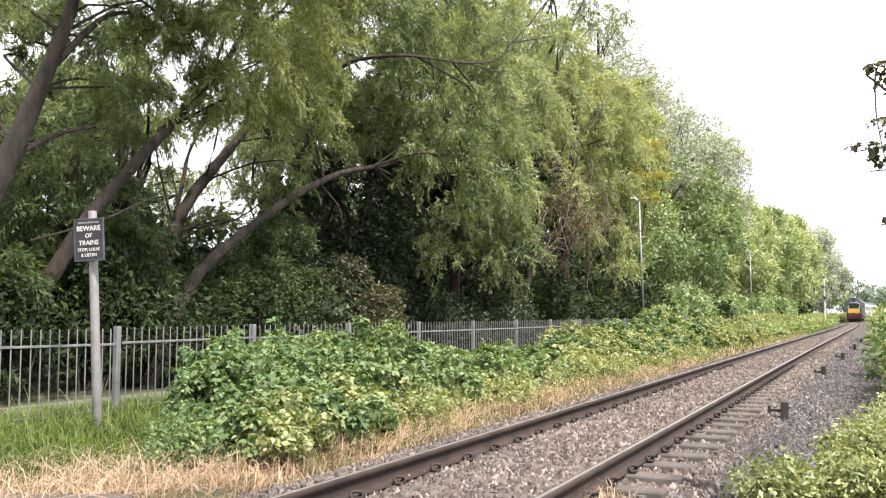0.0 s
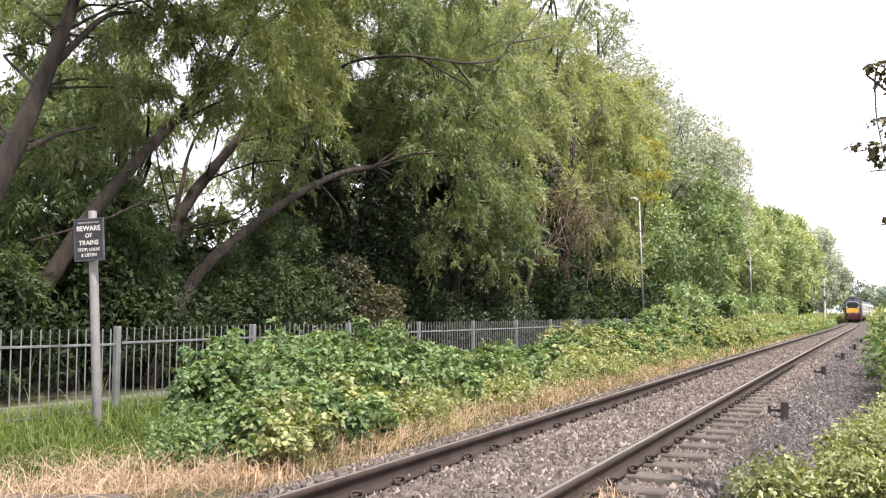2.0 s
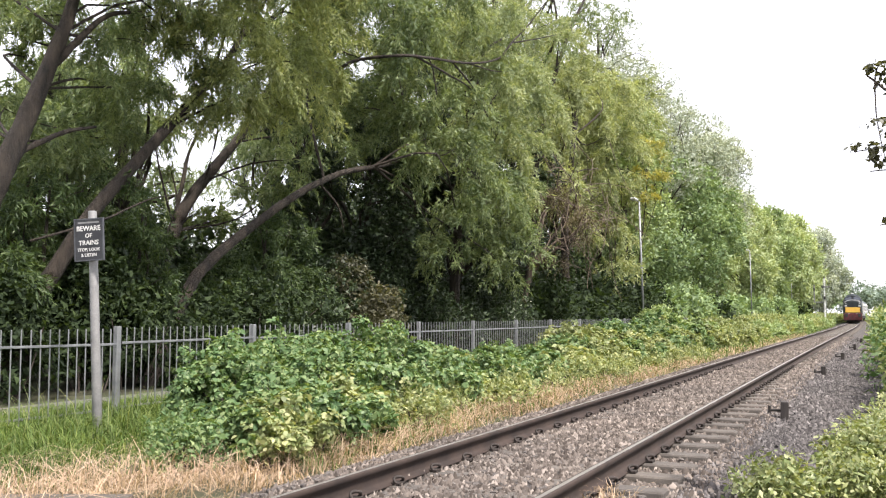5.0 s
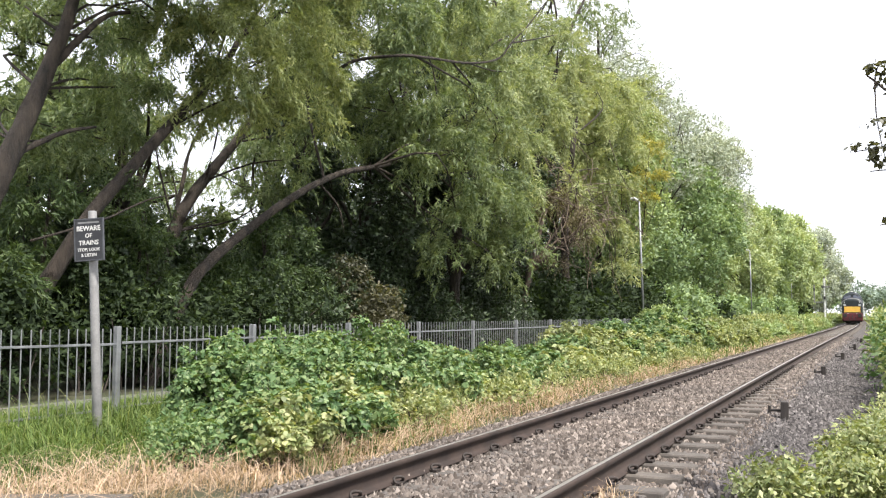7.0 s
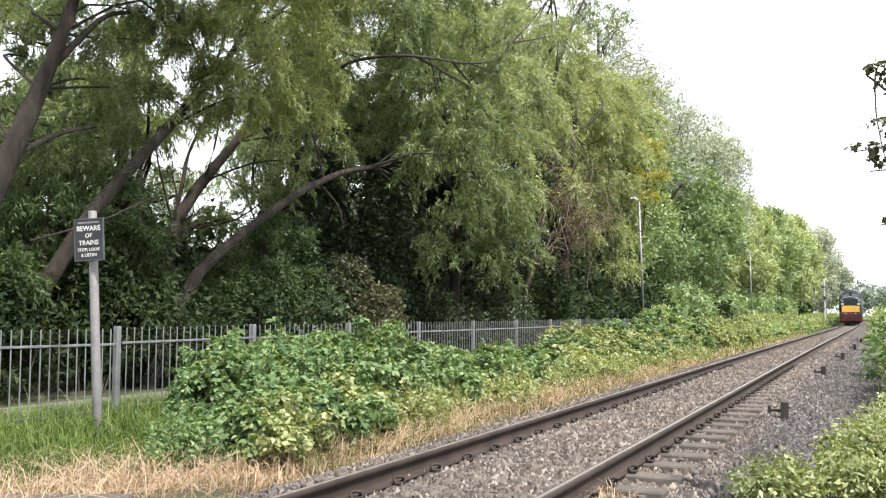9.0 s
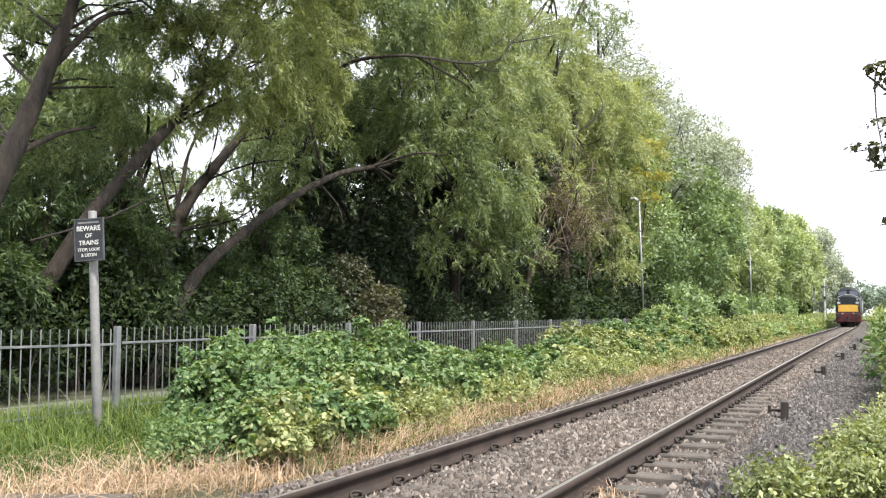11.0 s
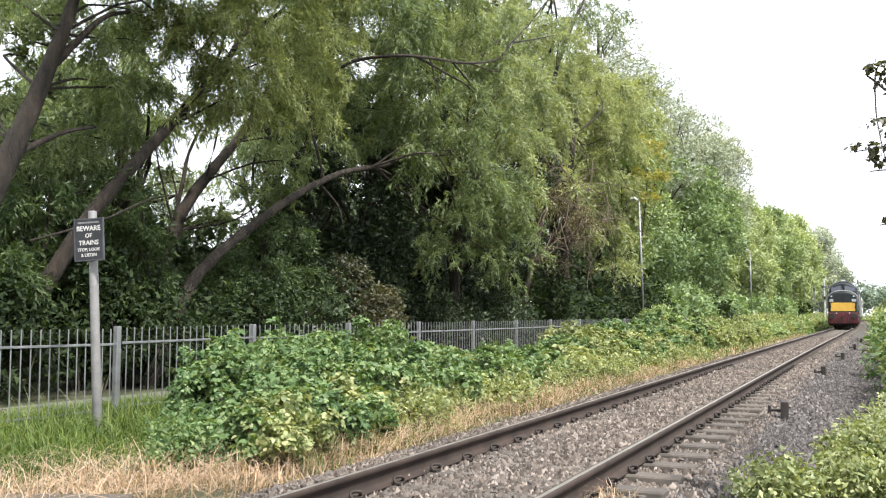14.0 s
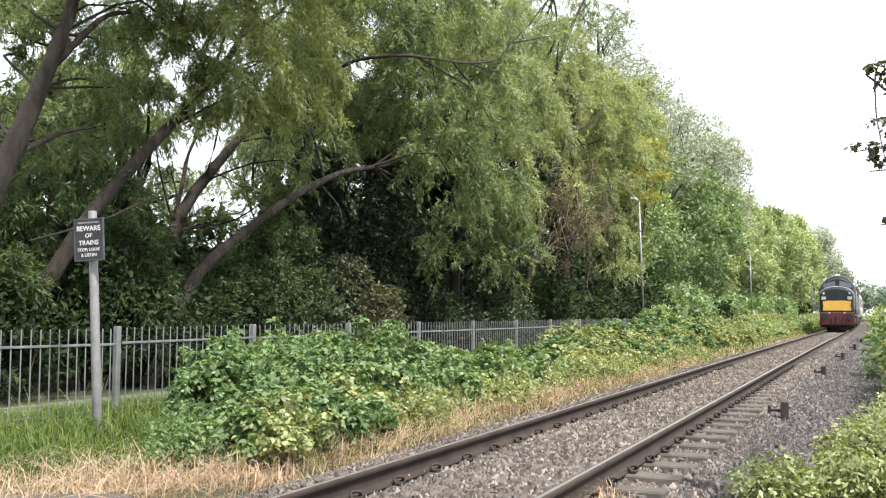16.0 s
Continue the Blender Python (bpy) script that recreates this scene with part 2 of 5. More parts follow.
def tube(points, radii, sides=9, seed=0, knots=0.08, seg=6):
    """Verts and quads of a tapering, slightly knotted tube along a smoothed line."""
    rng = np.random.default_rng(seed)
    P = np.array(points, float)
    R = np.array(radii, float)
    s = np.linspace(0, len(P) - 1, (len(P) - 1) * seg + 1)
    i = np.clip(s.astype(int), 0, len(P) - 2)
    f = (s - i)[:, None]
    p0, p1, p2, p3 = P[np.maximum(i - 1, 0)], P[i], P[i + 1], P[np.minimum(i + 2, len(P) - 1)]
    C = 0.5 * (2 * p1 + (p2 - p0) * f + (2 * p0 - 5 * p1 + 4 * p2 - p3) * f ** 2 + (3 * p1 - p0 - 3 * p2 + p3) * f ** 3)
    rr = np.interp(s, np.arange(len(P)), R)
    T = np.gradient(C, axis=0)
    T /= np.linalg.norm(T, axis=1)[:, None] + 1e-9
    ref = np.where(np.abs(T[:, 2:3]) > 0.9, [[1.0, 0, 0]], [[0, 0, 1.0]])
    U = np.cross(T, ref)
    U /= np.linalg.norm(U, axis=1)[:, None] + 1e-9
    V = np.cross(T, U)
    a = np.linspace(0, 2 * np.pi, sides, endpoint=False)
    wob = 1 + knots * rng.standard_normal((len(C), sides))
    v = C[:, None] + rr[:, None, None] * wob[:, :, None] * (np.cos(a)[None, :, None] * U[:, None] + np.sin(a)[None, :, None] * V[:, None])
    v = v.reshape(-1, 3)
    k, j = np.meshgrid(np.arange(len(C) - 1), np.arange(sides), indexing="ij")
    j2 = (j + 1) % sides
    q = np.stack([k * sides + j, k * sides + j2, (k + 1) * sides + j2, (k + 1) * sides + j], -1).reshape(-1, 4)
    return v, q


def join_tubes(tubes):
    vs, qs, o = [], [], 0
    for v, q in tubes:
        vs.append(v)
        qs.append(q + o)
        o += len(v)
    return np.concatenate(vs), np.concatenate(qs)


def unit(v):
    return v / (np.linalg.norm(v, axis=1)[:, None] + 1e-9)


def leaf_quads(P, D, N, L, W, fold=0.15, plain=False):
    """Folded pointed leaves: base, side, tip, side; plain ones have three corners."""
    D = unit(D)
    S = unit(np.cross(D, N))
    N = np.cross(S, D)
    L, W = L[:, None], W[:, None]
    if plain:
        return np.stack([P + S * W * 0.45, P + D * L * 1.05 + N * W * fold, P - S * W * 0.45], 1)
    mid = P + D * L * 0.42
    return np.stack([P, mid + S * W / 2 + N * W * fold, P + D * L, mid - S * W / 2 + N * W * fold], 1)


def willow_sprays(rng, clumps, count, size, run=1.1, each=14, plain=False):
    """Hanging strands of narrow leaves that start on the clumps."""
    c = np.array(clumps)
    w = c[:, 3] * c[:, 4] + c[:, 3] * c[:, 5]
    k = rng.choice(len(c), count, p=w / w.sum())
    u = unit(rng.standard_normal((count, 3)) + [0, 0, 0.25])
    pos = c[k, :3] + u * c[k, 3:6] * (0.45 + 0.55 * rng.random((count, 1)) ** 0.6)
    d = unit(u * [1, 1, 0.4] + 0.35 * rng.standard_normal((count, 3)) + [0.1, 0.05, -0.15])
    ln = run * (0.5 + 0.8 * rng.random(count))
    s = (np.arange(each)[None, :, None] + rng.random((count, each, 1))) / each
    line = pos[:, None] + d[:, None] * s * ln[:, None, None] * 0.6 + np.array([0, 0, -1.0]) * (s ** 1.6) * ln[:, None, None] * 0.75
    tang = d[:, None] * 0.6 + np.array([0, 0, -1.0]) * 1.2 * s ** 0.6
    D = tang * 0.8 + 0.62 * rng.standard_normal((count, each, 3)) + [0, 0, -0.25]
    n = count * each
    N = unit(rng.standard_normal((n, 3)) + [0.3, -0.3, 0.6])
    L = size * (0.6 + 0.7 * rng.random(n))
    return leaf_quads(line.reshape(-1, 3), D.reshape(-1, 3), N, L, L * (0.26 if plain else 0.2), 0.15, plain)


def broad_sprays(rng, clumps, count, size, each=9, flat=0.7, wide=0.62, spread=2.2, plain=False):
    """Short twigs with broad leaves that face up and out."""
    c = np.array(clumps)
    w = c[:, 3] * c[:, 4] + c[:, 3] * c[:, 5]
    k = rng.choice(len(c), count, p=w / w.sum())
    u = unit(rng.standard_normal((count, 3)) + [0, 0, 0.2])
    pos = c[k, :3] + u * c[k, 3:6] * (0.5 + 0.5 * rng.random((count, 1)) ** 0.5)
    d = unit(u + 0.5 * rng.standard_normal((count, 3)))
    s = rng.random((count, each, 1)) * size * spread
    P = pos[:, None] + d[:, None] * s + rng.standard_normal((count, each, 3)) * size * 0.5
    D = d[:, None] * 0.5 + rng.standard_normal((count, each, 3)) * 0.75 + [0, 0, -0.25]
    n = count * each
    N = unit(np.repeat(u, each, 0) * 0.5 + rng.standard_normal((n, 3)) * 0.55 + [0, 0, flat])
    L = size * (0.42 + 1.0 * rng.random(n) ** 1.4)
    return leaf_quads(P.reshape(-1, 3), D.reshape(-1, 3), N, L, L * wide * (1.25 if plain else 1.0), 0.15, plain)


def plumes(rng, c, size, cover=3.2, wide=0.22, each=12, boughs=13, droop=0.75):
    """One mass of willow foliage: boughs arch out of its middle and carry hanging twigs."""
    x, y, z, r = c
    n = int(cover * 3.14 * r * r * 1.3 / (0.5 * wide * size * size) / each)
    d = unit(rng.standard_normal((boughs, 3)) * [1, 1, 0.6] + [0, 0, 0.3])
    o = np.array((x, y, z)) + rng.standard_normal((boughs, 3)) * 0.28 * r
    ln = r * (0.75 + 0.7 * rng.random(boughs))
    k = rng.integers(0, boughs, n)
    s = (0.12 + 0.88 * rng.random((n, 1)) ** 0.8)
    pos = o[k] + d[k] * s * ln[k, None] + np.array([0, 0, -1.0]) * droop * s ** 2 * ln[k, None] * 0.7 + rng.standard_normal((n, 3)) * 0.065 * r
    td = unit(0.55 * d[k] + 0.55 * rng.standard_normal((n, 3)) + [0, 0, -0.7 * droop])
    lt = (0.22 + 0.4 * rng.random(n)) * min(max(r, 0.5), 1.5) * 0.8
    t = (np.arange(each)[None, :, None] + rng.random((n, each, 1))) / each
    P = pos[:, None] + td[:, None] * t * lt[:, None, None] + np.array([0, 0, -1.0]) * t ** 2 * lt[:, None, None] * 0.45 * droop
    D = td[:, None] * 0.85 + 0.5 * rng.standard_normal((n, each, 3)) + [0, 0, -0.25 * droop]
    N = unit(rng.standard_normal((n * each, 3)) * 0.8 + [0.35, -0.3, 0.6])
    L = size * (0.6 + 0.75 * rng.random(n * each))
    return leaf_quads(P.reshape(-1, 3), D.reshape(-1, 3), N, L, L * wide)


def bramble_leaves(rng, clumps, count, size):
    """Leaves of three broad leaflets that lie like tiles over the clumps, facing up and out."""
    c = np.array(clumps)
    w = c[:, 3] * c[:, 4] + c[:, 3] * c[:, 5]
    k = rng.choice(len(c), count, p=w / w.sum())
    u = unit(rng.standard_normal((count, 3)) + [0, 0, 0.35])
    pos = c[k, :3] + u * c[k, 3:6] * (0.62 + 0.46 * rng.random((count, 1)) ** 0.7)
    N = unit(u * 0.7 + rng.standard_normal((count, 3)) * 0.4 + [0, 0, 0.55])
    D = unit(np.cross(N, rng.standard_normal((count, 3))) + u * 0.8 + [0, 0, -0.35])
    D = unit(D - N * np.sum(D * N, 1)[:, None])
    S = np.cross(N, D)
    big = size * (0.55 + 0.75 * rng.random(count))
    out = []
    for a, f in ((0.0, 1.0), (1.0, 0.8), (-1.0, 0.8)):
        a = a + 0.3 * rng.standard_normal((count, 1))
        d = D * np.cos(a) + S * np.sin(a)
        n = unit(N + 0.34 * rng.standard_normal((count, 3)))
        side = unit(np.cross(n, d))
        L = (big * f)[:, None]
        W = L * 0.35
        b = pos + d * L * 0.18
        out.append(np.stack([b, b + d * L * 0.28 + side * W + n * L * 0.07, b + d * L * 0.66 + side * W * 0.8 + n * L * 0.04, b + d * L * 1.0 - n * L * 0.14,
                             b + d * L * 0.66 - side * W * 0.8 + n * L * 0.04, b + d * L * 0.28 - side * W + n * L * 0.07], 1))
    return np.concatenate(out)


def crown_clumps(rng, x, y, z0, z1, r, n, ry=None, squash=0.8):
    """Clumps over an uneven egg between the heights z0 and z1."""
    ry = ry or r
    zc, rz = (z0 + z1) / 2, (z1 - z0) / 2
    out = []
    for i in range(n):
        u = unit(rng.standard_normal((1, 3)))[0]
        k = (0.5 + 0.4 * rng.random()) * (1 - 0.25 * max(u[2], 0))
        cr = r * (0.18 + 0.2 * rng.random())
        out.append((x + u[0] * r * k, y + u[1] * ry * k, zc + u[2] * (rz - cr * squash) * (0.7 + 0.3 * rng.random()), cr, cr, cr * squash))
    return out


SWAY = []


def split(clumps, rng, n=4, k=0.5):
    """Breaks each clump into smaller ones, so that light and shade come between them."""
    out = []
    for x, y, z, a, b, c in clumps:
        for i in range(n):
            u = unit(rng.standard_normal((1, 3)))[0] * (0.5 + 0.3 * rng.random())
            f = k * (0.75 + 0.5 * rng.random())
            out.append((x + u[0] * a, y + u[1] * b, z + u[2] * c, a * f, b * f, c * f))
    return out


def tree(name, label, base, clumps, sprays, mat, trunk=None, radius=0.2, seed=1, extra=(), limb=0.06, bark=None, sway=0):
    """A tapered trunk, a limb to each clump, and a crown of leaves."""
    rng = np.random.default_rng(seed)
    top = tagged(new(name), label, "tree")
    top.location = base
    b = np.array(base)
    if trunk is None:
        mean = np.mean([c[:3] for c in clumps], 0)
        hi = max(c[2] for c in clumps)
        trunk = [b + [0, 0, -0.15], b + (mean - b) * [0.25, 0.25, 0.3], b + (mean - b) * [0.7, 0.7, 0.75], [mean[0], mean[1], hi]]
    trunk = np.array(trunk, float)
    rad = radius * np.linspace(1.15, 0.35, len(trunk))
    v, q = tube(trunk, rad, 12, seed, 0.05)
    bark = bark or M_BARK
    child("trunk", mesh_idx("trunk", v - b, q, bark), top)
    for c in clumps:
        t = np.array(c[:3])
        dist = np.linalg.norm(trunk - t, axis=1) + np.maximum(trunk[:, 2] - t[2], 0) * 1.5
        j = int(np.argmin(dist[1:])) + 1
        s = trunk[j - 1] * 0.4 + trunk[j] * 0.6
        m = (s + t) / 2 + rng.standard_normal(3) * 0.12 * np.linalg.norm(t - s) + [0, 0, 0.1 * np.linalg.norm(t - s)]
        tubes = [tube([s, m, t], [limb, limb * 0.7, limb * 0.3], 6, seed, 0.06, 3)]
        for _ in range(2):
            e = t + unit(rng.standard_normal((1, 3)))[0] * np.array(c[3:6]) * 0.95
            tubes.append(tube([t * 0.8 + m * 0.2, (t + e) / 2 + rng.standard_normal(3) * 0.1, e], [limb * 0.35, limb * 0.25, limb * 0.1], 4, seed, 0.06, 2))
        v, q = join_tubes(tubes)
        child("branch", mesh_idx("branch", v - b, q, bark), top)
    for line, r0, r1 in extra:
        v, q = tube(line, np.linspace(r0, r1, len(line)), 9, seed + 5, 0.06)
        child("branch", mesh_idx("branch", v - b, q, bark), top)
    if not sway:
        child("crown", mesh_np("crown", np.concatenate(sprays) - b, 4, mat), top)
        return top
    # each clump hangs as a piece of its own, which the wind can stir
    for c in clumps:
        hang = np.array((c[0], c[1], c[2] + c[5] * 0.7))
        sp = plumes(rng, c[:4], sprays[0], sway, droop=sprays[1])
        o = child("foliage", mesh_np("foliage", sp - hang, 4, mat), top)
        o.location = hang - b
        SWAY.append(o)
    return top


def empty(name, label, category, at=(0, 0, 0), group="", kind=""):
    ob = tagged(new(name), label, category, group, kind)
    ob.location = at
    return ob


# ---- the line ----
def centre(y):
    """x of the track's centre line: straight, a slight set, then a curve."""
    s = min(max((y - 20.0) / 80.0, 0.0), 1.0)
    e = min(max((y - 120.0) / 60.0, 0.0), 1.0)
    return 0.5 * s * s * (3 - 2 * s) - 0.6 * e * e * (3 - 2 * e) + max(0.0, y - 160.0) ** 2 / 1700.0


def rise(y):
    """The line climbs very slightly into the distance."""
    return 0.0012 * max(0.0, min(y, 320.0) - 30.0)


def heading(y):
    return math.atan2(centre(y + 0.5) - centre(y - 0.5), 1.0)


SLEEPER_GAP, SLEEPER_0 = 0.655, 6.30


# ---- ground ----
def ground_height(x, y):
    c = centre(min(y, 300)) if y > 0 else 0
    d = x - c
    left = np.interp(-d, [0, 1.9, 2.6, 4.5, 6.0, 60], [-0.42, -0.42, -0.30, -0.22, -0.16, -0.16])
    right = np.interp(d, [0, 2.2, 3.2, 60], [-0.42, -0.42, -0.30, -0.25])
    return float(left if d < 0 else right) + rise(y)


def build_ground():
    xs = np.concatenate([[-1500, -400, -120, -60, -30], np.arange(-16, 10, 0.5), [10, 20, 40, 80, 200, 500, 1500]])
    ys = np.concatenate([[-1500, -300, -60, -20], np.arange(-8, 60, 1.0), np.arange(60, 320, 5.0), [320, 400, 600, 1000, 2500]])
    g = np.random.default_rng(5)
    V = [(x, y, ground_height(x, y) + (0.02 * g.standard_normal() if abs(x) < 16 and y < 60 and (x < -2 or x > 2.5) else 0)) for y in ys for x in xs]
    n = len(xs)
    F = [(j * n + i, j * n + i + 1, (j + 1) * n + i + 1, (j + 1) * n + i) for j in range(len(ys) - 1) for i in range(n - 1)]
    tagged(new("ground", mesh_idx("ground", np.array(V), F, M_SOIL)), "dark mossy soil under weeds and trees", "ground", kind="structure")


build_ground()


def bed_lift(o, y):
    """Stones lie higher against the sleepers away from the crossing."""
    k = np.clip((y - 12.0) / 8.0, 0, 1)
    return 0.05 * k * np.clip((o - 0.85) / 0.15, 0, 1) * np.clip((2.2 - o) / 0.7, 0, 1) + 0.01 * (np.abs(o) < 0.65)


def strip(name, profile, y0, y1, step, mat, lift=False):
    """A profile of (offset, height) swept along the line."""
    ys = np.arange(y0, y1 + step, step)
    V = [(centre(y) + o * math.cos(heading(y)), y - o * math.sin(heading(y)), z + rise(y) + (float(bed_lift(o, y)) if lift else 0.0)) for y in ys for o, z in profile]
    n = len(profile)
    F = [(j * n + i, j * n + i + 1, (j + 1) * n + i + 1, (j + 1) * n + i) for j in range(len(ys) - 1) for i in range(n - 1)]
    return mesh_idx(name, np.array(V), F, mat)


ballast = tagged(new("ballast", strip("ballast", [(-2.2, -0.45), (-1.75, -0.27), (-1.35, -0.19), (-0.9, -0.185), (-0.6, -0.185), (0, -0.178), (0.6, -0.19), (0.9, -0.215), (1.4, -0.225), (1.9, -0.265), (2.7, -0.33), (3.3, -0.45)], -6, 320, 2.0, M_BALLAST, True)),
                 "bed of grey-brown crushed stone under the rails", "ballast", kind="structure")


def build_stones(y0, y1, per_m, size, seed, o0=-1.95, o1=1.5, mat=None):
    rng = np.random.default_rng(seed)
    n = int((y1 - y0) * (o1 - o0) * per_m)
    o = rng.uniform(o0, o1, n)
    y = rng.uniform(y0, y1, n)
    z = np.interp(o, [-2.2, -1.75, -1.35, -0.6, 0, 0.6, 0.9, 1.4, 1.9, 2.7], [-0.45, -0.27, -0.19, -0.185, -0.172, -0.19, -0.215, -0.225, -0.265, -0.33])
    base = np.array([(1, 0, -0.5), (0, 1, -0.5), (-1, 0, -0.5), (0, -1, -0.5), (0.3, 0, 0.75), (-0.3, 0.1, 0.7)], float)
    tri = np.array([(0, 1, 4), (1, 5, 4), (1, 2, 5), (2, 3, 5), (3, 4, 5), (3, 0, 4)])
    sc = size * (0.5 + 0.9 * rng.random((n, 1, 1)) ** 1.5) * (0.6 + 0.6 * rng.random((n, 1, 3)))
    v = (base[None] + rng.standard_normal((n, 6, 3)) * 0.25) * sc
    a = rng.random((n, 1)) * 2 * np.pi
    v = np.stack([v[..., 0] * np.cos(a) - v[..., 1] * np.sin(a), v[..., 0] * np.sin(a) + v[..., 1] * np.cos(a), v[..., 2] + v[..., 0] * 0.3 * np.sin(a * 3)], -1)
    cx = np.array([centre(k) for k in y])
    z = z + 0.0012 * np.maximum(0, y - 30) + bed_lift(o, y)
    v += np.stack([cx + o, y, z + size * 0.15 * rng.random(n)], -1)[:, None]
    f = (np.arange(n)[:, None, None] * 6 + tri[None]).reshape(-1, 3)
    return mesh_idx("stones", v.reshape(-1, 3), f, mat or M_STONE)


for _r in ((3.5, 12, 780, 0.03, 11), (12, 24, 480, 0.032, 12), (24, 60, 150, 0.04, 13), (3.5, 12, 800, 0.027, 14, 1.3, 2.9, M_CESS), (12, 24, 480, 0.03, 15, 1.3, 2.9, M_CESS), (24, 60, 150, 0.038, 16, 1.3, 2.9, M_CESS)):
    tagged(child("stones", build_stones(*_r), ballast), kind="stuff")


def build_loose_stones():
    """Single stones lying on top of the bed where it is seen nearest."""
    rng = np.random.default_rng(19)
    shapes = []
    for k in range(5):
        bm = bmesh.new()
        bmesh.ops.create_icosphere(bm, subdivisions=1, radius=0.03)
        for v in bm.verts:
            v.co = Vector((v.co.x * rng.uniform(0.8, 1.3), v.co.y * rng.uniform(0.7, 1.1), v.co.z * rng.uniform(0.5, 0.85))) + Vector(rng.standard_normal(3) * 0.003)
        me = bpy.data.meshes.new("stone")
        bm.to_mesh(me)
        bm.free()
        me.materials.append(M_LOOSE)
        shapes.append(me)
    for k in range(300):
        o = rng.uniform(-1.7, 2.0)
        if abs(abs(o) - 0.75) < 0.14:
            o += 0.3
        y = rng.uniform(5.0, 9.5)
        z = float(np.interp(o, [-1.75, -1.35, -0.6, 0, 0.6, 0.9, 1.4, 1.9, 2.7], [-0.265, -0.185, -0.18, -0.17, -0.185, -0.2, -0.215, -0.26, -0.33]))
        ob = child("stone", shapes[k % 5], ballast)
        ob.matrix_basis = pose(o, y, z + 0.012, rng.uniform(-15, 15), rng.uniform(-15, 15), rng.uniform(0, 360))


build_loose_stones()


def rail_mesh(side):
    c = side * 0.7525
    prof = [(-0.07, -0.159), (-0.07, -0.148), (-0.02, -0.135), (-0.009, -0.12), (-0.009, -0.055), (-0.034, -0.038), (-0.035, -0.008), (-0.026, 0.0), (-0.016, 0.001),
            (0.018, 0.001), (0.027, 0.0), (0.035, -0.008), (0.034, -0.038), (0.009, -0.055), (0.009, -0.12), (0.02, -0.135), (0.07, -0.148), (0.07, -0.159)]
    me = strip("rail", [(c + a, z) for a, z in prof], -6, 320, 1.0, M_RUST)
    me.materials.append(M_RAILTOP)
    n = len(prof) - 1
    for p in me.polygons:
        if p.index % n == 8:
            p.material_index = 1
    return me


track = empty("railway_track", "single railway track of rusty rails on concrete sleepers", "railway track", kind="structure")
for _s in (-1, 1):
    child("rail", rail_mesh(_s), track, "rusty-sided steel rail with a worn bright top")


def sleeper_meshes():
    b = box((2.54, 0.27, 0.2), (0, 0, -0.262), 0.0)
    for v in b.verts:
        if v.co.z > -0.2:
            v.co.y *= 0.78
            if abs(v.co.x) < 1.3:
                v.co.x *= 0.99
    bmesh.ops.bevel(b, geom=b.edges[:], offset=0.014, segments=1, affect="EDGES")
    me = bpy.data.meshes.new("sleeper")
    b.to_mesh(me)
    b.free()
    me.materials.append(M_SLEEPER)
    clips = []
    for sgn in (-1, 1):
        pts = []
        for i in range(9):
            a = math.pi * i / 8
            pts.append((sgn * 0.025 * math.sin(a * 2), 0.045 * math.cos(a), 0.045 * math.sin(a)))
        v, q = tube(pts, [0.013] * 9, 6, 1, 0.0, 1)
        bb = bmesh.new()
        bb.from_mesh(mesh_idx("tmp", v, q, M_CLIP))
        box((0.07, 0.11, 0.02), (0, 0, -0.003), 0.004, bb)
        m = bpy.data.meshes.new("clip")
        bb.to_mesh(m)
        bb.free()
        m.materials.append(M_CLIP)
        clips.append(m)
    return me, clips


def build_sleepers():
    me, clips = sleeper_meshes()
    rng = random.Random(4)
    for i in range(-12, 290):
        y = SLEEPER_0 + i * SLEEPER_GAP
        ob = child("sleeper", me, track)
        ob.matrix_basis = pose(centre(y), y, rise(y) + rng.uniform(-0.006, 0.004), 0, rng.uniform(-0.3, 0.3), -math.degrees(heading(y)) + rng.uniform(-0.5, 0.5))
        if -4 <= i < 29:
            for c in (-0.7525, 0.7525):
                for k, sgn in enumerate((-1, 1)):
                    o = child("clip", clips[k], ob)
                    o.location = (c + sgn * 0.1, 0, -0.145)


build_sleepers()


# ---- short dark posts beside the line ----
def marker_stub(at, turn, tall):
    top = empty("marker_post", "short dark wooden stub post with a side bracket in ballast", "post", at, "stub posts along the track")
    top.rotation_euler = (radians(turn * 0.3), radians(turn * 0.4), radians(turn))
    part("post", box((0.10, 0.12, tall + 0.1), (0, 0, tall / 2 - 0.05), 0.008), M_STUB, top)
    b = rod((-0.19, 0, tall * 0.52), (-0.03, 0, tall * 0.52), 0.018, sides=10)
    rod((-0.19, 0, tall * 0.52 - 0.035), (-0.19, 0, tall * 0.52 + 0.06), 0.02, sides=10, bm=b)
    part("bracket", b, M_STUB, top, "rusty iron bracket")
    part("bolt", rod((0.04, 0, tall * 0.7), (0.075, 0, tall * 0.7), 0.012, sides=8), M_CLIP, top)


for _x, _y, _t, _h in ((1.60, 13.0, 3, 0.25), (1.68, 22.4, -6, 0.25), (1.83, 31.0, 5, 0.26), (2.05, 40.2, -3, 0.27), (2.18, 51.0, 4, 0.27)):
    marker_stub((_x, _y, -0.25 - 0.04 * (_x - 1.6)), _t, _h)


# ---- fence ----
FENCE = [(-6.06, 3.2), (-5.45, 47.5)]


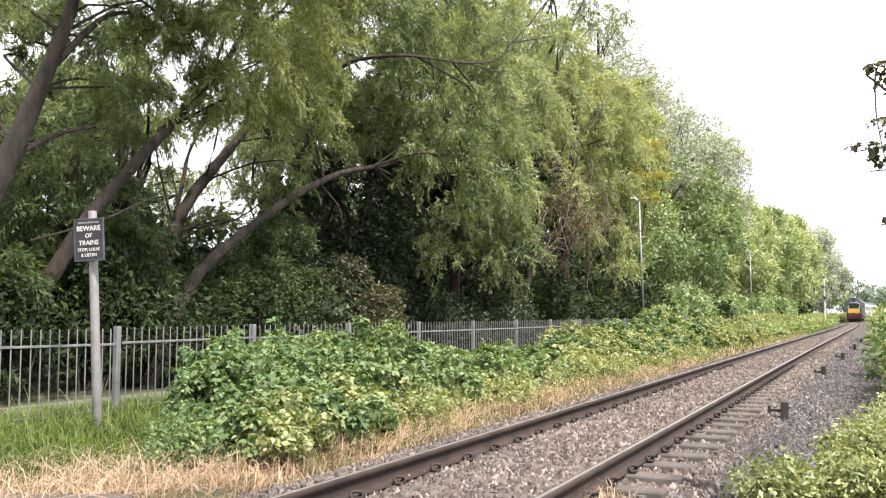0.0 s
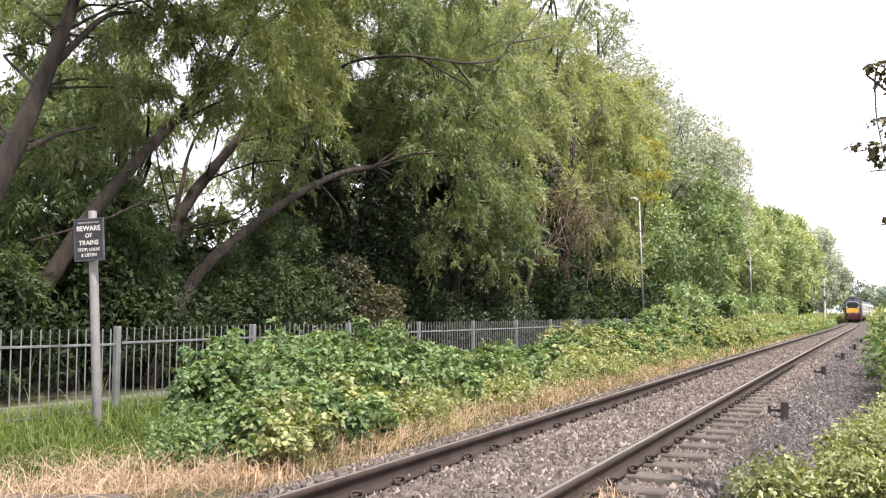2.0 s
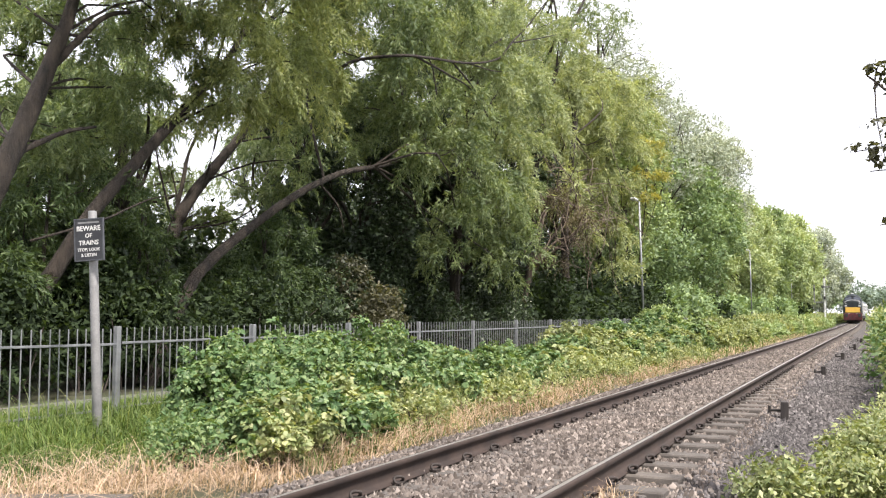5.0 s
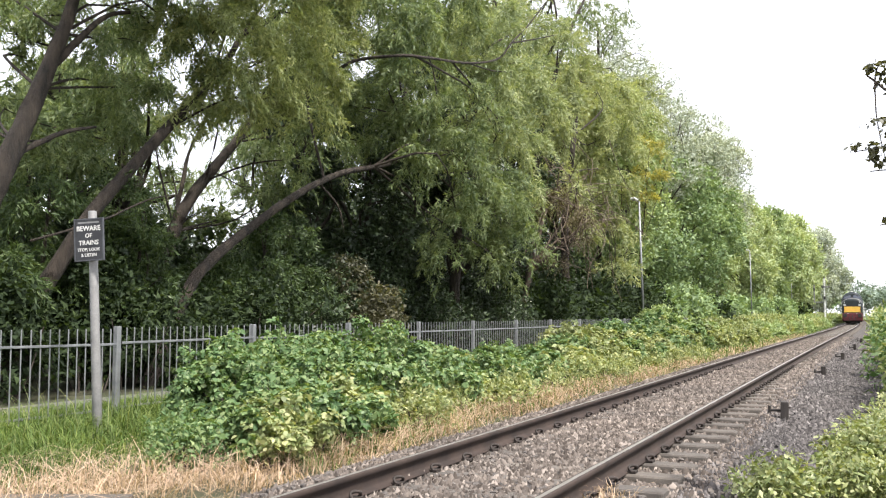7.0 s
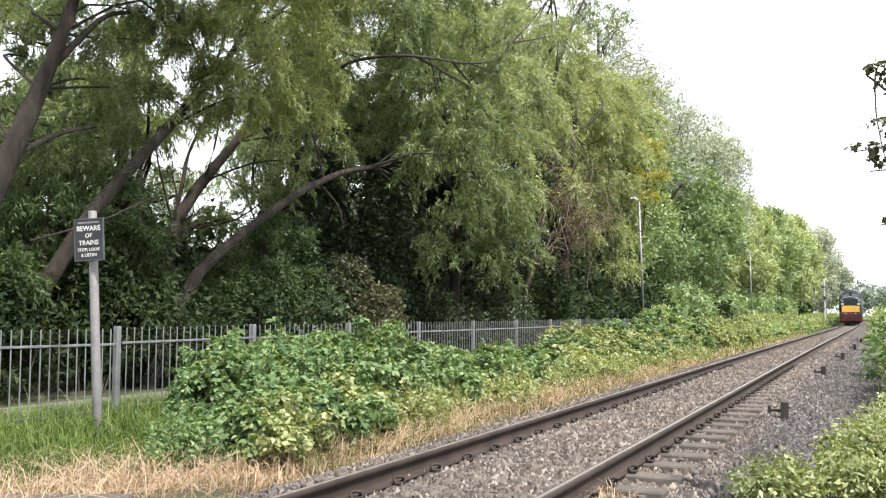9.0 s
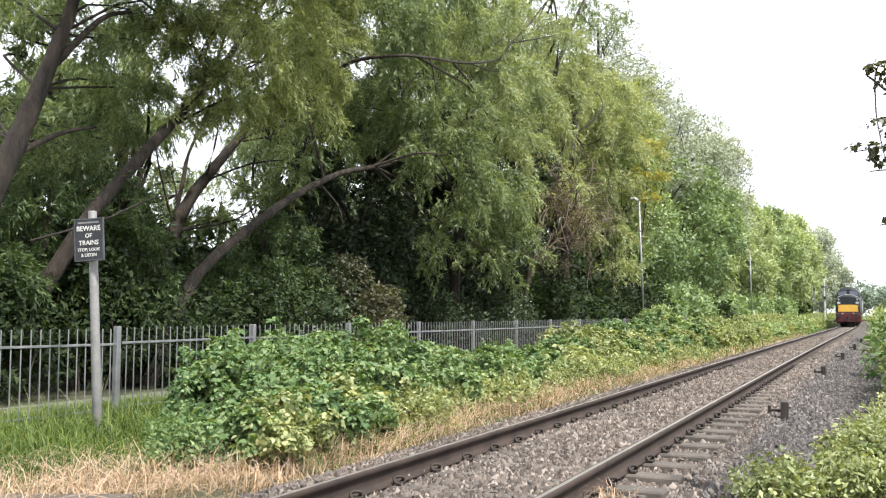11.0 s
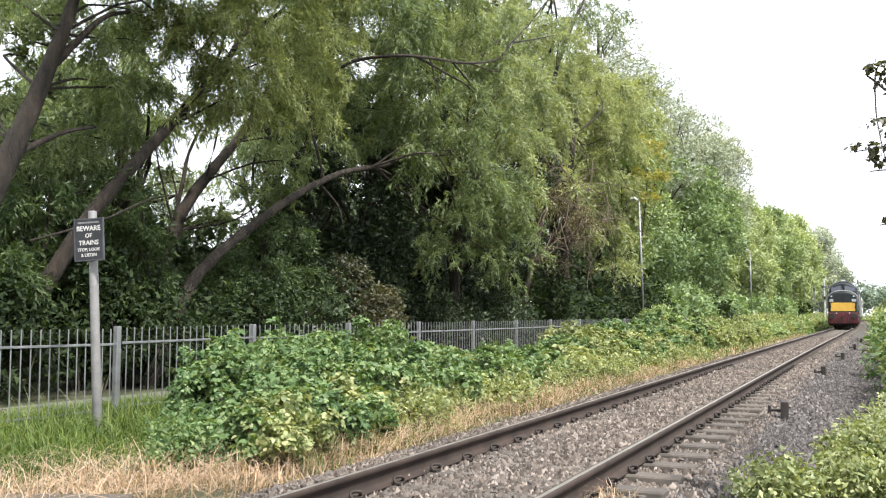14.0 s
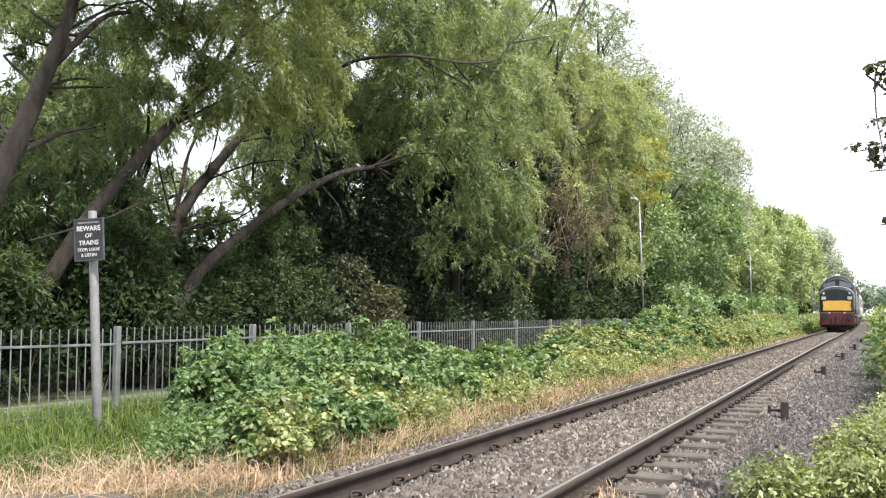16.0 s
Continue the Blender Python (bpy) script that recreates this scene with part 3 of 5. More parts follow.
def build_fence():
    p, q = Vector((*FENCE[0], 0)), Vector((*FENCE[1], 0))
    way = (q - p).normalized()
    ang = math.degrees(math.atan2(way.y, way.x)) - 90
    bay, pitch = 2.77, 0.1279
    first = empty("fence_panel", "grey galvanised steel railing panel with slim upright bars", "fence", (0, 0, 0), "railing panels along the path")
    part("post", box((0.07, 0.075, 1.2), (-0.02, 0, 0.40), 0.008), M_STEEL, first, "galvanised square post")
    for z in (0.79, -0.02):
        part("rail", box((0.012, bay - 0.08, 0.03), (0.02, bay / 2, z), 0.004), M_STEEL, first)
    bar = bpy.data.meshes.new("picket")
    b = rod((0, 0, -0.11), (0, 0, 0.985), 0.0082, sides=8)
    b.to_mesh(bar)
    b.free()
    bar.materials.append(M_STEEL)
    n = int(bay / pitch)
    for i in range(1, n):
        child("picket", bar, first).location = (0.008, i * bay / n, 0)
    rng = random.Random(2)
    for k in range(16):
        at = p + way * (k * bay)
        m = pose(at.x, at.y, 0.0 + 0.004 * k, rng.uniform(-0.3, 0.3), rng.uniform(-0.6, 0.6), ang)
        if k == 0:
            first.matrix_basis = m
        else:
            copy_thing(first, m)


build_fence()
tagged(new("path", strip("path", [(-8.4, -0.2), (-8.3, -0.14), (-6.9, -0.14), (-6.8, -0.2)], -6, 130, 4.0, M_PATH)), "worn grey footpath behind the railing", "path", kind="structure")


# ---- warning sign ----
def text_mesh(body, size, mat, name):
    cu = bpy.data.curves.new("tmp", "FONT")
    cu.body, cu.size, cu.extrude, cu.align_x, cu.align_y, cu.resolution_u = body, size, 0.001, "CENTER", "CENTER", 3
    cu.offset = size * 0.018
    ob = bpy.data.objects.new("tmp", cu)
    scene.collection.objects.link(ob)
    bpy.context.view_layer.update()
    me = bpy.data.meshes.new_from_object(ob.evaluated_get(bpy.context.evaluated_depsgraph_get()))
    bpy.data.objects.remove(ob)
    me.name = name
    me.materials.clear()
    me.materials.append(mat)
    return me


def warning_sign():
    top = empty("warning_sign", "black enamel warning board with white lettering on a grey pole", "sign", (-5.10, 7.58, -0.2))
    lean = pose(0, 0, 0, 1.4, -2.5, 0)
    b = rod((0, 0, -0.2), (0, 0, 2.52), 0.054, 0.046, 16, bevel=0.008)
    bmesh.ops.transform(b, matrix=lean, verts=b.verts)
    part("pole", b, M_POLE, top, "weathered grey pole", True)
    face = lean @ pose(0.02, -0.075, 2.19, 90, 0, 14)
    b = box((0.34, 0.46, 0.018), (0, 0, 0), 0.004)
    bmesh.ops.transform(b, matrix=face, verts=b.verts)
    board = part("board", b, M_SIGN, top, "black enamel board")
    b = bmesh.new()
    for s, at in (((0.35, 0.014, 0.026), (0, 0.231, 0)), ((0.35, 0.014, 0.026), (0, -0.231, 0)), ((0.014, 0.476, 0.026), (0.174, 0, 0)), ((0.014, 0.476, 0.026), (-0.174, 0, 0))):
        box(s, at, 0.002, b)
    bmesh.ops.transform(b, matrix=face, verts=b.verts)
    part("frame", b, M_EDGE, board, "thin dark grey metal edging")
    for body, size, y in (("BEWARE", 0.076, 0.125), ("OF", 0.066, 0.045), ("TRAINS", 0.072, -0.035), ("STOP, LOOK", 0.048, -0.112), ("& LISTEN", 0.048, -0.172)):
        o = child("lettering", text_mesh(body, size, M_WHITE, "lettering"), board, "white painted capitals")
        o.matrix_basis = face @ pose(0, y, 0.0125)
    b = box((0.26, 0.018, 0.002), (0, 0.192, 0.011))
    bmesh.ops.transform(b, matrix=face, verts=b.verts)
    part("line", b, M_POLE, board, "faint line of small print")
    b = bmesh.new()
    for z in (0.13, -0.13):
        box((0.13, 0.03, 0.012), (0, z, -0.02), 0.002, b)
    bmesh.ops.transform(b, matrix=face, verts=b.verts)
    part("bracket", b, M_STEEL, top)


warning_sign()


# ---- path lamps ----
def path_lamp(at, tall, lean):
    top = empty("street_lamp", "slim grey steel lamp post with a flat lantern beside the path", "street lamp", at, "lamps along the path")
    top.rotation_euler = (0, radians(lean), 0)
    part("pole", rod((0, 0, -0.1), (0, 0, tall), 0.065, 0.045, 12), M_STEEL, top, smooth=True)
    part("base", rod((0, 0, -0.1), (0, 0, 1.1), 0.09, 0.085, 12, bevel=0.01), M_STEEL, top)
    arm = part("arm", rod((0, 0, tall - 0.03), (-0.1, -0.45, tall + 0.06), 0.03, 0.028, 8), M_STEEL, top)
    b = box((0.26, 0.62, 0.10), (-0.12, -0.52, tall + 0.07), 0.035)
    head = part("lantern", b, M_WHITE, top, "pale flat lantern")
    part("lens", box((0.2, 0.44, 0.03), (-0.12, -0.54, tall + 0.015), 0.01), M_LENS, head)


for _x, _y, _h, _l in ((-7.5, 45.0, 7.0, -1.2), (-7.5, 90.2, 7.4, -0.5), (-7.5, 138.5, 7.8, 0)):
    path_lamp((_x, _y, -0.16), _h, _l)


# ---- signal ----
def signal_post():
    top = empty("signal_post", "tall white signal post with ladder and side bracket beside the line", "railway signal", (-2.75, 128.5, -0.3))
    part("post", box((0.16, 0.16, 6.3), (0, 0, 3.15), 0.02), M_WHITE, top)
    part("finial", rod((0, 0, 6.3), (0, 0, 6.7), 0.1, 0.02, 8), M_BLACK, top)
    part("bracket", box((1.5, 0.12, 0.14), (-0.6, 0, 3.2), 0.01), M_POLE, top)
    part("doll", box((0.14, 0.14, 2.3), (-1.25, 0, 4.3), 0.01), M_POLE, top)
    arm = part("arm", box((0.7, 0.05, 0.2), (0.3, -0.15, 5.2), 0.01, turn=pose(0, 0, 0, 0, 0, 0)), M_POLE, top, "weathered signal arm")
    part("spectacle", rod((-0.2, -0.16, 5.2), (-0.2, -0.1, 5.2), 0.17, sides=14), M_BLACK, arm)
    part("lamp", box((0.22, 0.26, 0.36), (-1.25, -0.2, 4.9), 0.02), M_BLACK, top, "black signal lamp case")
    part("lamp_case", box((0.26, 0.26, 0.4), (0, -0.22, 3.75), 0.02), M_BLACK, top, "black signal lamp case")
    lad = part("ladder", rod((-0.17, 0.5, 0), (-0.17, 0.15, 6.0), 0.025, sides=6, bm=rod((0.17, 0.5, 0), (0.17, 0.15, 6.0), 0.025, sides=6)), M_STEEL, top)
    for i in range(1, 18):
        part("rung", rod((-0.17, 0.5 - 0.35 * i / 18, i * 0.33), (0.17, 0.5 - 0.35 * i / 18, i * 0.33), 0.015, sides=6), M_STEEL, lad)


signal_post()


# ---- train ----
def shell(profile, stations, name, mat):
    """Closed skin lofted through copies of a half profile (x, z): stations are (y, sx, sz, z0)."""
    full = [(-x, z) for x, z in profile] + [(x, z) for x, z in reversed(profile)]
    V = []
    for y, sx, sz in stations:
        V += [(x * sx, y, 0.75 + (z - 0.75) * sz) for x, z in full]
    n = len(full)
    F = [(j * n + i, j * n + (i + 1) % n, (j + 1) * n + (i + 1) % n, (j + 1) * n + i) for j in range(len(stations) - 1) for i in range(n)]
    bm = bmesh.new()
    vs = [bm.verts.new(v) for v in V]
    for f in F:
        bm.faces.new([vs[i] for i in f])
    bm.faces.new(vs[:n])
    bm.faces.new(vs[-n:][::-1])
    bmesh.ops.recalc_face_normals(bm, faces=bm.faces)
    return bm


BODY = [(1.25, 1.15), (1.28, 1.5), (1.28, 2.75), (1.21, 3.15), (1.0, 3.55), (0.67, 3.85), (0.29, 3.98), (0.0, 4.02)]
NOSE = [(1.10, 1.25), (1.18, 1.5), (1.19, 2.3), (1.16, 2.7), (0.98, 2.92), (0.66, 3.07), (0.28, 3.14), (0.0, 3.15)]


def wheelset(parent, y, r=0.55, mat=None):
    w = part("wheelset", rod((-0.8, 0, 0), (0.8, 0, 0), 0.09, sides=10), M_BLACK, parent)
    w.location = (0, y, r)
    for s in (-1, 1):
        b = rod((s * 0.70, 0, 0), (s * 0.83, 0, 0), r, sides=24)
        rod((s * 0.67, 0, 0), (s * 0.70, 0, 0), r + 0.03, sides=24, bm=b)
        part("wheel", b, M_BLACK, w)
        bb = bmesh.new()
        for k in range(6):
            a = k * math.pi / 3
            rod((s * 0.835, 0.1 * math.cos(a), 0.1 * math.sin(a)), (s * 0.835, 0.45 * math.cos(a), 0.45 * math.sin(a)), 0.03, sides=5, bm=bb)
        part("spokes", bb, M_RUST, w)
    return w


def locomotive():
    top = empty("locomotive", "dark green diesel locomotive, yellow nose panel, red buffer beam", "locomotive")
    part("body", shell(BODY, [(2.05, 0.97, 0.985), (2.2, 1, 1), (16.6, 1, 1)], "body", M_LOCO_SIDE), M_LOCO_SIDE, top, "green body side with sunlight in its colour")
    part("nose", shell(NOSE, [(0.0, 0.90, 0.93), (0.05, 0.95, 0.965), (0.2, 1, 1), (2.06, 1.03, 1.02)], "nose", M_LOCO), M_LOCO, top, "dark green rounded nose")
    cab = part("cab_front", shell([(1.27, 2.55), (1.27, 2.75), (1.20, 3.15), (0.99, 3.55), (0.66, 3.84), (0.28, 3.965), (0.0, 4.0)], [(1.78, 0.93, 0.93), (2.1, 1.0, 1.0)], "cab_front", M_LOCO), M_LOCO, top, "dark cab front")
    roof = [(1.23, 3.13), (1.01, 3.56), (0.67, 3.87), (0.30, 4.0), (0.0, 4.04)]
    part("roof", shell(roof, [(1.95, 0.99, 0.99), (2.1, 1.01, 1.0), (16.65, 1.01, 1.0)], "roof", M_ROOF), M_ROOF, top, "grey curved roof")
    for x in (-0.56, 0.56):
        b = box((0.86, 0.03, 0.38), (0, 0, 0), 0.012)
        w = part("cab_window", b, M_GLASS, cab, "dark windscreen pane")
        w.matrix_basis = pose(x * 1.0, 1.75, 3.36, -14, 12 * (1 if x > 0 else -1), 4 * (1 if x > 0 else -1))
        fr = part("window_frame", box((0.92, 0.02, 0.44), (0, 0.012, 0), 0.012), M_BLACK, cab)
        fr.matrix_basis = w.matrix_basis.copy()
    line = [(-1.26, 2.72), (-1.06, 2.95), (-0.7, 3.11), (-0.3, 3.185), (0, 3.2), (0.3, 3.185), (0.7, 3.11), (1.06, 2.95), (1.26, 2.72)]
    v, q = tube([(x * 0.91, 0.10, z - 0.04) for x, z in line], [0.04] * len(line), 6, 1, 0.0)
    child("nose_trim", mesh_idx("nose_trim", v, q, M_COACH), top, "pale line round the nose top")
    part("yellow_panel", box((1.94, 0.05, 0.72), (0, -0.012, 1.78), 0.018), M_YELLOW, top, "yellow warning panel")
    for x in (-0.89, 0.89):
        h = part("headcode_box", box((0.42, 0.09, 0.32), (x, -0.02, 2.33), 0.03), M_LOCO, top, "headcode lamp box")
        part("lens", box((0.32, 0.02, 0.22), (x, -0.07, 2.33), 0.02), M_LENS, h, "pale lens")
        h = part("marker_lamp", rod((x, 0.05, 2.68), (x, -0.05, 2.68), 0.10, sides=14), M_BLACK, top)
        part("lens", rod((x, -0.05, 2.68), (x, -0.065, 2.68), 0.08, sides=14), M_LENS, h, "pale lens")
    for x in (-1.0, 1.0):
        part("lamp_bracket", box((0.14, 0.07, 0.2), (x, -0.03, 1.8), 0.03), M_BLACK, top)
    part("nose_door_seam", box((0.03, 0.03, 0.66), (0, -0.03, 2.52), 0.004), M_BLACK, top)
    part("buffer_beam", box((2.42, 0.34, 0.95), (0, 0.12, 0.84), 0.05), M_RED, top, "dark red buffer beam")
    part("skirt", box((2.3, 0.5, 0.4), (0, 0.45, 0.42), 0.05), M_BLACK, top, "sooty lower skirt")
    for x in (-0.87, 0.87):
        h = part("buffer", rod((x, 0.0, 1.0), (x, -0.42, 1.0), 0.13, 0.11, 14), M_RED, top, "dark red buffer housing")
        part("buffer_head", rod((x, -0.42, 1.0), (x, -0.47, 1.0), 0.24, 0.23, 18, bevel=0.01), M_BLACK, h)
        part("lamp", rod((x * 0.6, -0.05, 1.26), (x * 0.6, -0.12, 1.26), 0.065, sides=12), M_LENS, top, "white marker lamp")
        part("brake_hose", rod((x * 0.45, -0.08, 0.9), (x * 0.4, -0.14, 0.35), 0.035, sides=8), M_BLACK, top)
    b = box((0.12, 0.3, 0.16), (0, -0.18, 0.95), 0.02)
    rod((0, -0.3, 0.92), (0, -0.36, 0.5), 0.04, sides=8, bm=b)
    part("coupling", b, M_BLACK, top)
    part("horn", box((0.34, 0.3, 0.12), (0, 2.3, 4.08), 0.03), M_WHITE, top, "white horn cover")
    for s in (-1, 1):
        part("cab_door", box((0.03, 0.66, 1.9), (s * 1.282, 3.0, 2.05), 0.008), M_LOCO, top)
        part("side_window", box((0.03, 0.6, 0.5), (s * 1.282, 2.5, 2.95), 0.01), M_GLASS, top)
        for k in range(6):
            part("grille", box((0.03, 1.3, 0.6), (s * 1.282, 5.0 + k * 1.8, 2.9), 0.01), M_BLACK, top)
        part("handrail", rod((s * 1.31, 2.62, 1.3), (s * 1.31, 2.62, 2.9), 0.02, sides=6), M_WHITE, top)
        part("tank", box((0.3, 5.0, 0.7), (s * 1.05, 8.6, 0.72), 0.06), M_BLACK, top)
    wheels = []
    for c in (3.6, 13.4):
        bg = part("bogie", box((2.2, 4.4, 0.5), (0, c, 0.78), 0.06), M_BLACK, top)
        for s in (-1, 1):
            part("side_frame", box((0.16, 4.6, 0.32), (s * 1.08, c, 0.72), 0.04), M_BLACK, bg)
        for d in (-1.6, 0, 1.6):
            wheels.append(wheelset(top, c + d))
    return top, wheels


COACH = [(1.28, 0.95), (1.37, 1.6), (1.37, 2.75), (1.27, 3.2), (1.0, 3.5), (0.6, 3.72), (0.0, 3.82)]


def coach():
    top = empty("coach", "pale grey and cream railway coach with dark windows", "railway coach")
    part("body", shell(COACH, [(0, 0.98, 0.99), (0.1, 1, 1), (19.7, 1, 1), (19.8, 0.98, 0.99)], "body", M_CREAM), M_CREAM, top, "cream coach side")
    part("roof", shell([(1.29, 3.19), (1.01, 3.52), (0.61, 3.745), (0.0, 3.845)], [(-0.02, 1, 1), (19.82, 1, 1)], "roof", M_ROOF), M_ROOF, top)
    part("underframe", box((2.3, 18.6, 0.5), (0, 9.9, 0.75), 0.05), M_BLACK, top)
    for s in (-1, 1):
        part("waistband", box((0.02, 19.4, 0.6), (s * 1.368, 9.9, 1.4), 0.005), M_COACH, top)
        for k in range(8):
            w = part("window", box((0.03, 1.4, 0.8), (s * 1.37, 2.2 + k * 2.2, 2.35), 0.03), M_GLASS, top)
            part("window_frame", box((0.02, 1.54, 0.94), (s * 1.366, 2.2 + k * 2.2, 2.35), 0.03), M_CREAM, w)
        for y in (0.7, 19.1):
            part("door", box((0.02, 0.7, 1.9), (s * 1.37, y, 2.0), 0.005), M_COACH, top)
    part("gangway", box((1.1, 0.5, 2.2), (0, -0.2, 2.2), 0.05), M_BLACK, top)
    part("end_panel", box((2.4, 0.02, 2.0), (0, -0.005, 2.0), 0.01), M_COACH, top)
    wheels = []
    for c in (2.9, 16.9):
        part("bogie", box((2.1, 3.2, 0.4), (0, c, 0.6), 0.05), M_BLACK, top)
        for d in (-1.2, 1.2):
            wheels.append(wheelset(top, c + d, 0.46))
    return top, wheels


LOCO, LOCO_WHEELS = locomotive()
LOCO.scale = (1.0, 1.0, 1.03)
COACH_A, WHEELS_A = coach()
COACH_A.scale = (0.93, 1.0, 1.0)
COACH_B = copy_thing(COACH_A, Matrix())
WHEELS_B = [o for o in COACH_B.children if o.name.startswith("wheelset")]


# ---- level crossing beyond ----
def crossing_gate():
    top = empty("crossing_gate", "white painted level crossing gate beside the track", "gate", (4.6, 192, -0.3))
    part("gate_post", box((0.3, 0.3, 2.2), (0, 0, 1.1), 0.03), M_WHITE, top)
    part("end_post", box((0.2, 0.2, 1.6), (5.2, 0, 0.9), 0.03), M_WHITE, top)
    for z in (0.35, 0.8, 1.25):
        part("board", box((5.2, 0.06, 0.16), (2.6, 0, z), 0.01), M_WHITE, top)
    for k in range(7):
        part("picket", box((0.1, 0.05, 1.25), (0.5 + k * 0.72, 0.06, 0.75), 0.01), M_WHITE, top)
    part("brace", rod((0.1, 0, 2.1), (2.6, 0, 1.25), 0.04, sides=6), M_WHITE, top)


def crossing_hut():
    top = empty("crossing_hut", "small pale brick hut with a low roof beyond the crossing", "hut", (8.4, 214, -0.3))
    w = part("wall", box((4.5, 3.2, 2.5), (0, 0, 1.25), 0.02), M_BRICK, top)
    for x in (-1.2, 1.1):
        part("window", box((0.9, 0.06, 0.9), (x, -1.61, 1.45), 0.02), M_GLASS, w)
    part("roof", box((5.0, 3.8, 0.22), (0, 0, 2.6), 0.04), M_ROOF, top)


crossing_gate()
crossing_hut()
tagged(new("crossing_road", strip("crossing_road", [(1.9, -0.15), (2.0, -0.06), (24, -0.06)], 186, 190, 2.0, M_PATH)), "pale road surface at the level crossing", "road", kind="structure")


# ---- trees ----
def seeded(k):
    return np.random.default_rng(k)


def build_trees():
    # leaning willows over the path
    def masses(rows, k=1.04):
        return [(x, y, z, r * k, r * k, r * k * 0.85) for x, y, z, r in rows]

    # Masses with x above -7 are unseen, added to shade the undergrowth.
    cl = masses([(-10.5, 10.6, 6.0, 0.40), (-9.6, 10.5, 6.1, 0.36), (-9.3, 11.7, 6.0, 0.62), (-9.2, 12.5, 6.7, 0.64), (-9.6, 12.7, 5.4, 0.55), (-9.2, 13.5, 6.2, 0.63),
                 (-9.8, 11.3, 4.1, 0.51), (-11.3, 13.6, 4.7, 0.5), (-10.5, 10.6, 4.7, 0.32), (-9.0, 11.6, 7.4, 0.75), (-8.4, 10.2, 7.6, 0.8), (-9.2, 13.0, 8.2, 0.9), (-10.6, 11.6, 7.2, 0.7), (-8.0, 12.0, 8.3, 0.9), (-6.8, 10.5, 8.3, 1.0), (-6.6, 12.5, 8.8, 1.1), (-10.4, 10.9, 5.6, 0.32), (-9.9, 11.0, 6.1, 0.3), (-10.6, 12.9, 5.6, 0.42), (-10.4, 10.4, 6.5, 0.36)])
    tree("willow_tree", "leaning willow with a thick dark trunk and drooping leaves", (-9.2, 7.9, -0.17), cl, (0.105, 0.8), M_WILLOW,
         [(-9.2, 7.8, -0.3), (-9.1, 8.9, 2.11), (-9.05, 9.37, 3.24), (-9.0, 9.75, 4.13), (-9.0, 10.14, 5.06), (-9.0, 10.55, 6.11), (-9.1, 10.89, 7.3)], 0.2, 21,
         [([(-9.0, 10.05, 4.9), (-9.0, 10.7, 5.65), (-8.9, 11.24, 6.23), (-8.8, 11.92, 6.48)], 0.075, 0.025), ([(-9.0, 9.6, 3.6), (-9.1, 10.54, 4.1), (-9.2, 11.34, 4.36)], 0.055, 0.02),
          ([(-9.1, 10.0, 2.3), (-8.4, 10.69, 2.64), (-8.2, 11.15, 2.9), (-8.1, 11.55, 3.09), (-8.0, 12.05, 3.21)], 0.022, 0.009)], limb=0.03, sway=2.6)
    # The last mass hangs out of view, added as a shade caster.
    cl = masses([(-8.2, 13.4, 6.7, 0.77), (-8.0, 14.5, 6.2, 0.74), (-8.2, 16.2, 7.4, 0.81), (-8.4, 13.7, 5.7, 0.61), (-8.8, 13.1, 6.8, 0.55), (-8.4, 17.1, 6.6, 0.64), (-8.8, 13.4, 5.1, 0.39), (-8.4, 14.6, 5.4, 0.43), (-8.6, 15.9, 5.8, 0.51), (-7.8, 14.2, 7.7, 0.9), (-8.2, 16.0, 8.9, 1.0), (-7.2, 15.4, 8.6, 0.9), (-8.6, 13.2, 7.9, 0.8), (-8.9, 18.2, 8.6, 0.9), (-6.4, 14.0, 9.6, 1.0)])
    tree("willow_tree", "slanting willow with a bright drooping crown", (-9.7, 10.1, -0.17), cl, (0.115, 1.0), M_WILLOW_Y,
         [(-9.7, 10.1, -0.3), (-9.50, 10.14, 0.87), (-9.20, 10.60, 1.91), (-9.00, 11.14, 2.87), (-9.00, 12.01, 3.76), (-9.00, 13.36, 5.11), (-9.00, 14.50, 6.28), (-9.20, 15.48, 7.41)], 0.15, 22, limb=0.03, sway=3.2)
    cl = masses([(-10.0, 21.1, 8.9, 0.97), (-9.8, 19.1, 6.0, 0.68), (-9.6, 20.5, 6.7, 0.83), (-9.8, 22.6, 8.1, 0.98), (-9.5, 21.1, 5.8, 0.64), (-9.8, 18.1, 4.9, 0.55), (-10.2, 17.8, 4.1, 0.49), (-10.2, 20.5, 8.0, 0.76), (-9.6, 22.9, 6.8, 0.82), (-9.8, 19.6, 9.6, 1.0), (-10.4, 22.4, 10.4, 1.2), (-10.8, 18.4, 8.4, 0.9), (-10.9, 16.4, 6.1, 0.5), (-10.9, 15.0, 5.4, 0.32), (-11.9, 18.1, 3.5, 0.5), (-12.0, 17.2, 3.6, 0.42), (-11.8, 18.8, 4.4, 0.28), (-12.2, 16.5, 4.6, 0.28)])
    tree("willow_tree", "slender slanting willow behind the path", (-11.6, 14.2, -0.17), cl, (0.13, 0.8), M_WILLOW,
         [(-11.6, 14.0, -0.3), (-11.6, 15.61, 2.26), (-11.5, 16.2, 3.58), (-11.5, 17.36, 4.81), (-11.4, 18.3, 5.83), (-11.2, 19.07, 7.12), (-11.2, 20.06, 8.59)], 0.16, 23,
         [([(-11.6, 15.8, 2.6), (-11.7, 16.35, 4.14), (-11.8, 16.69, 5.0), (-11.8, 17.27, 5.93)], 0.06, 0.03)], limb=0.03, sway=2.8)
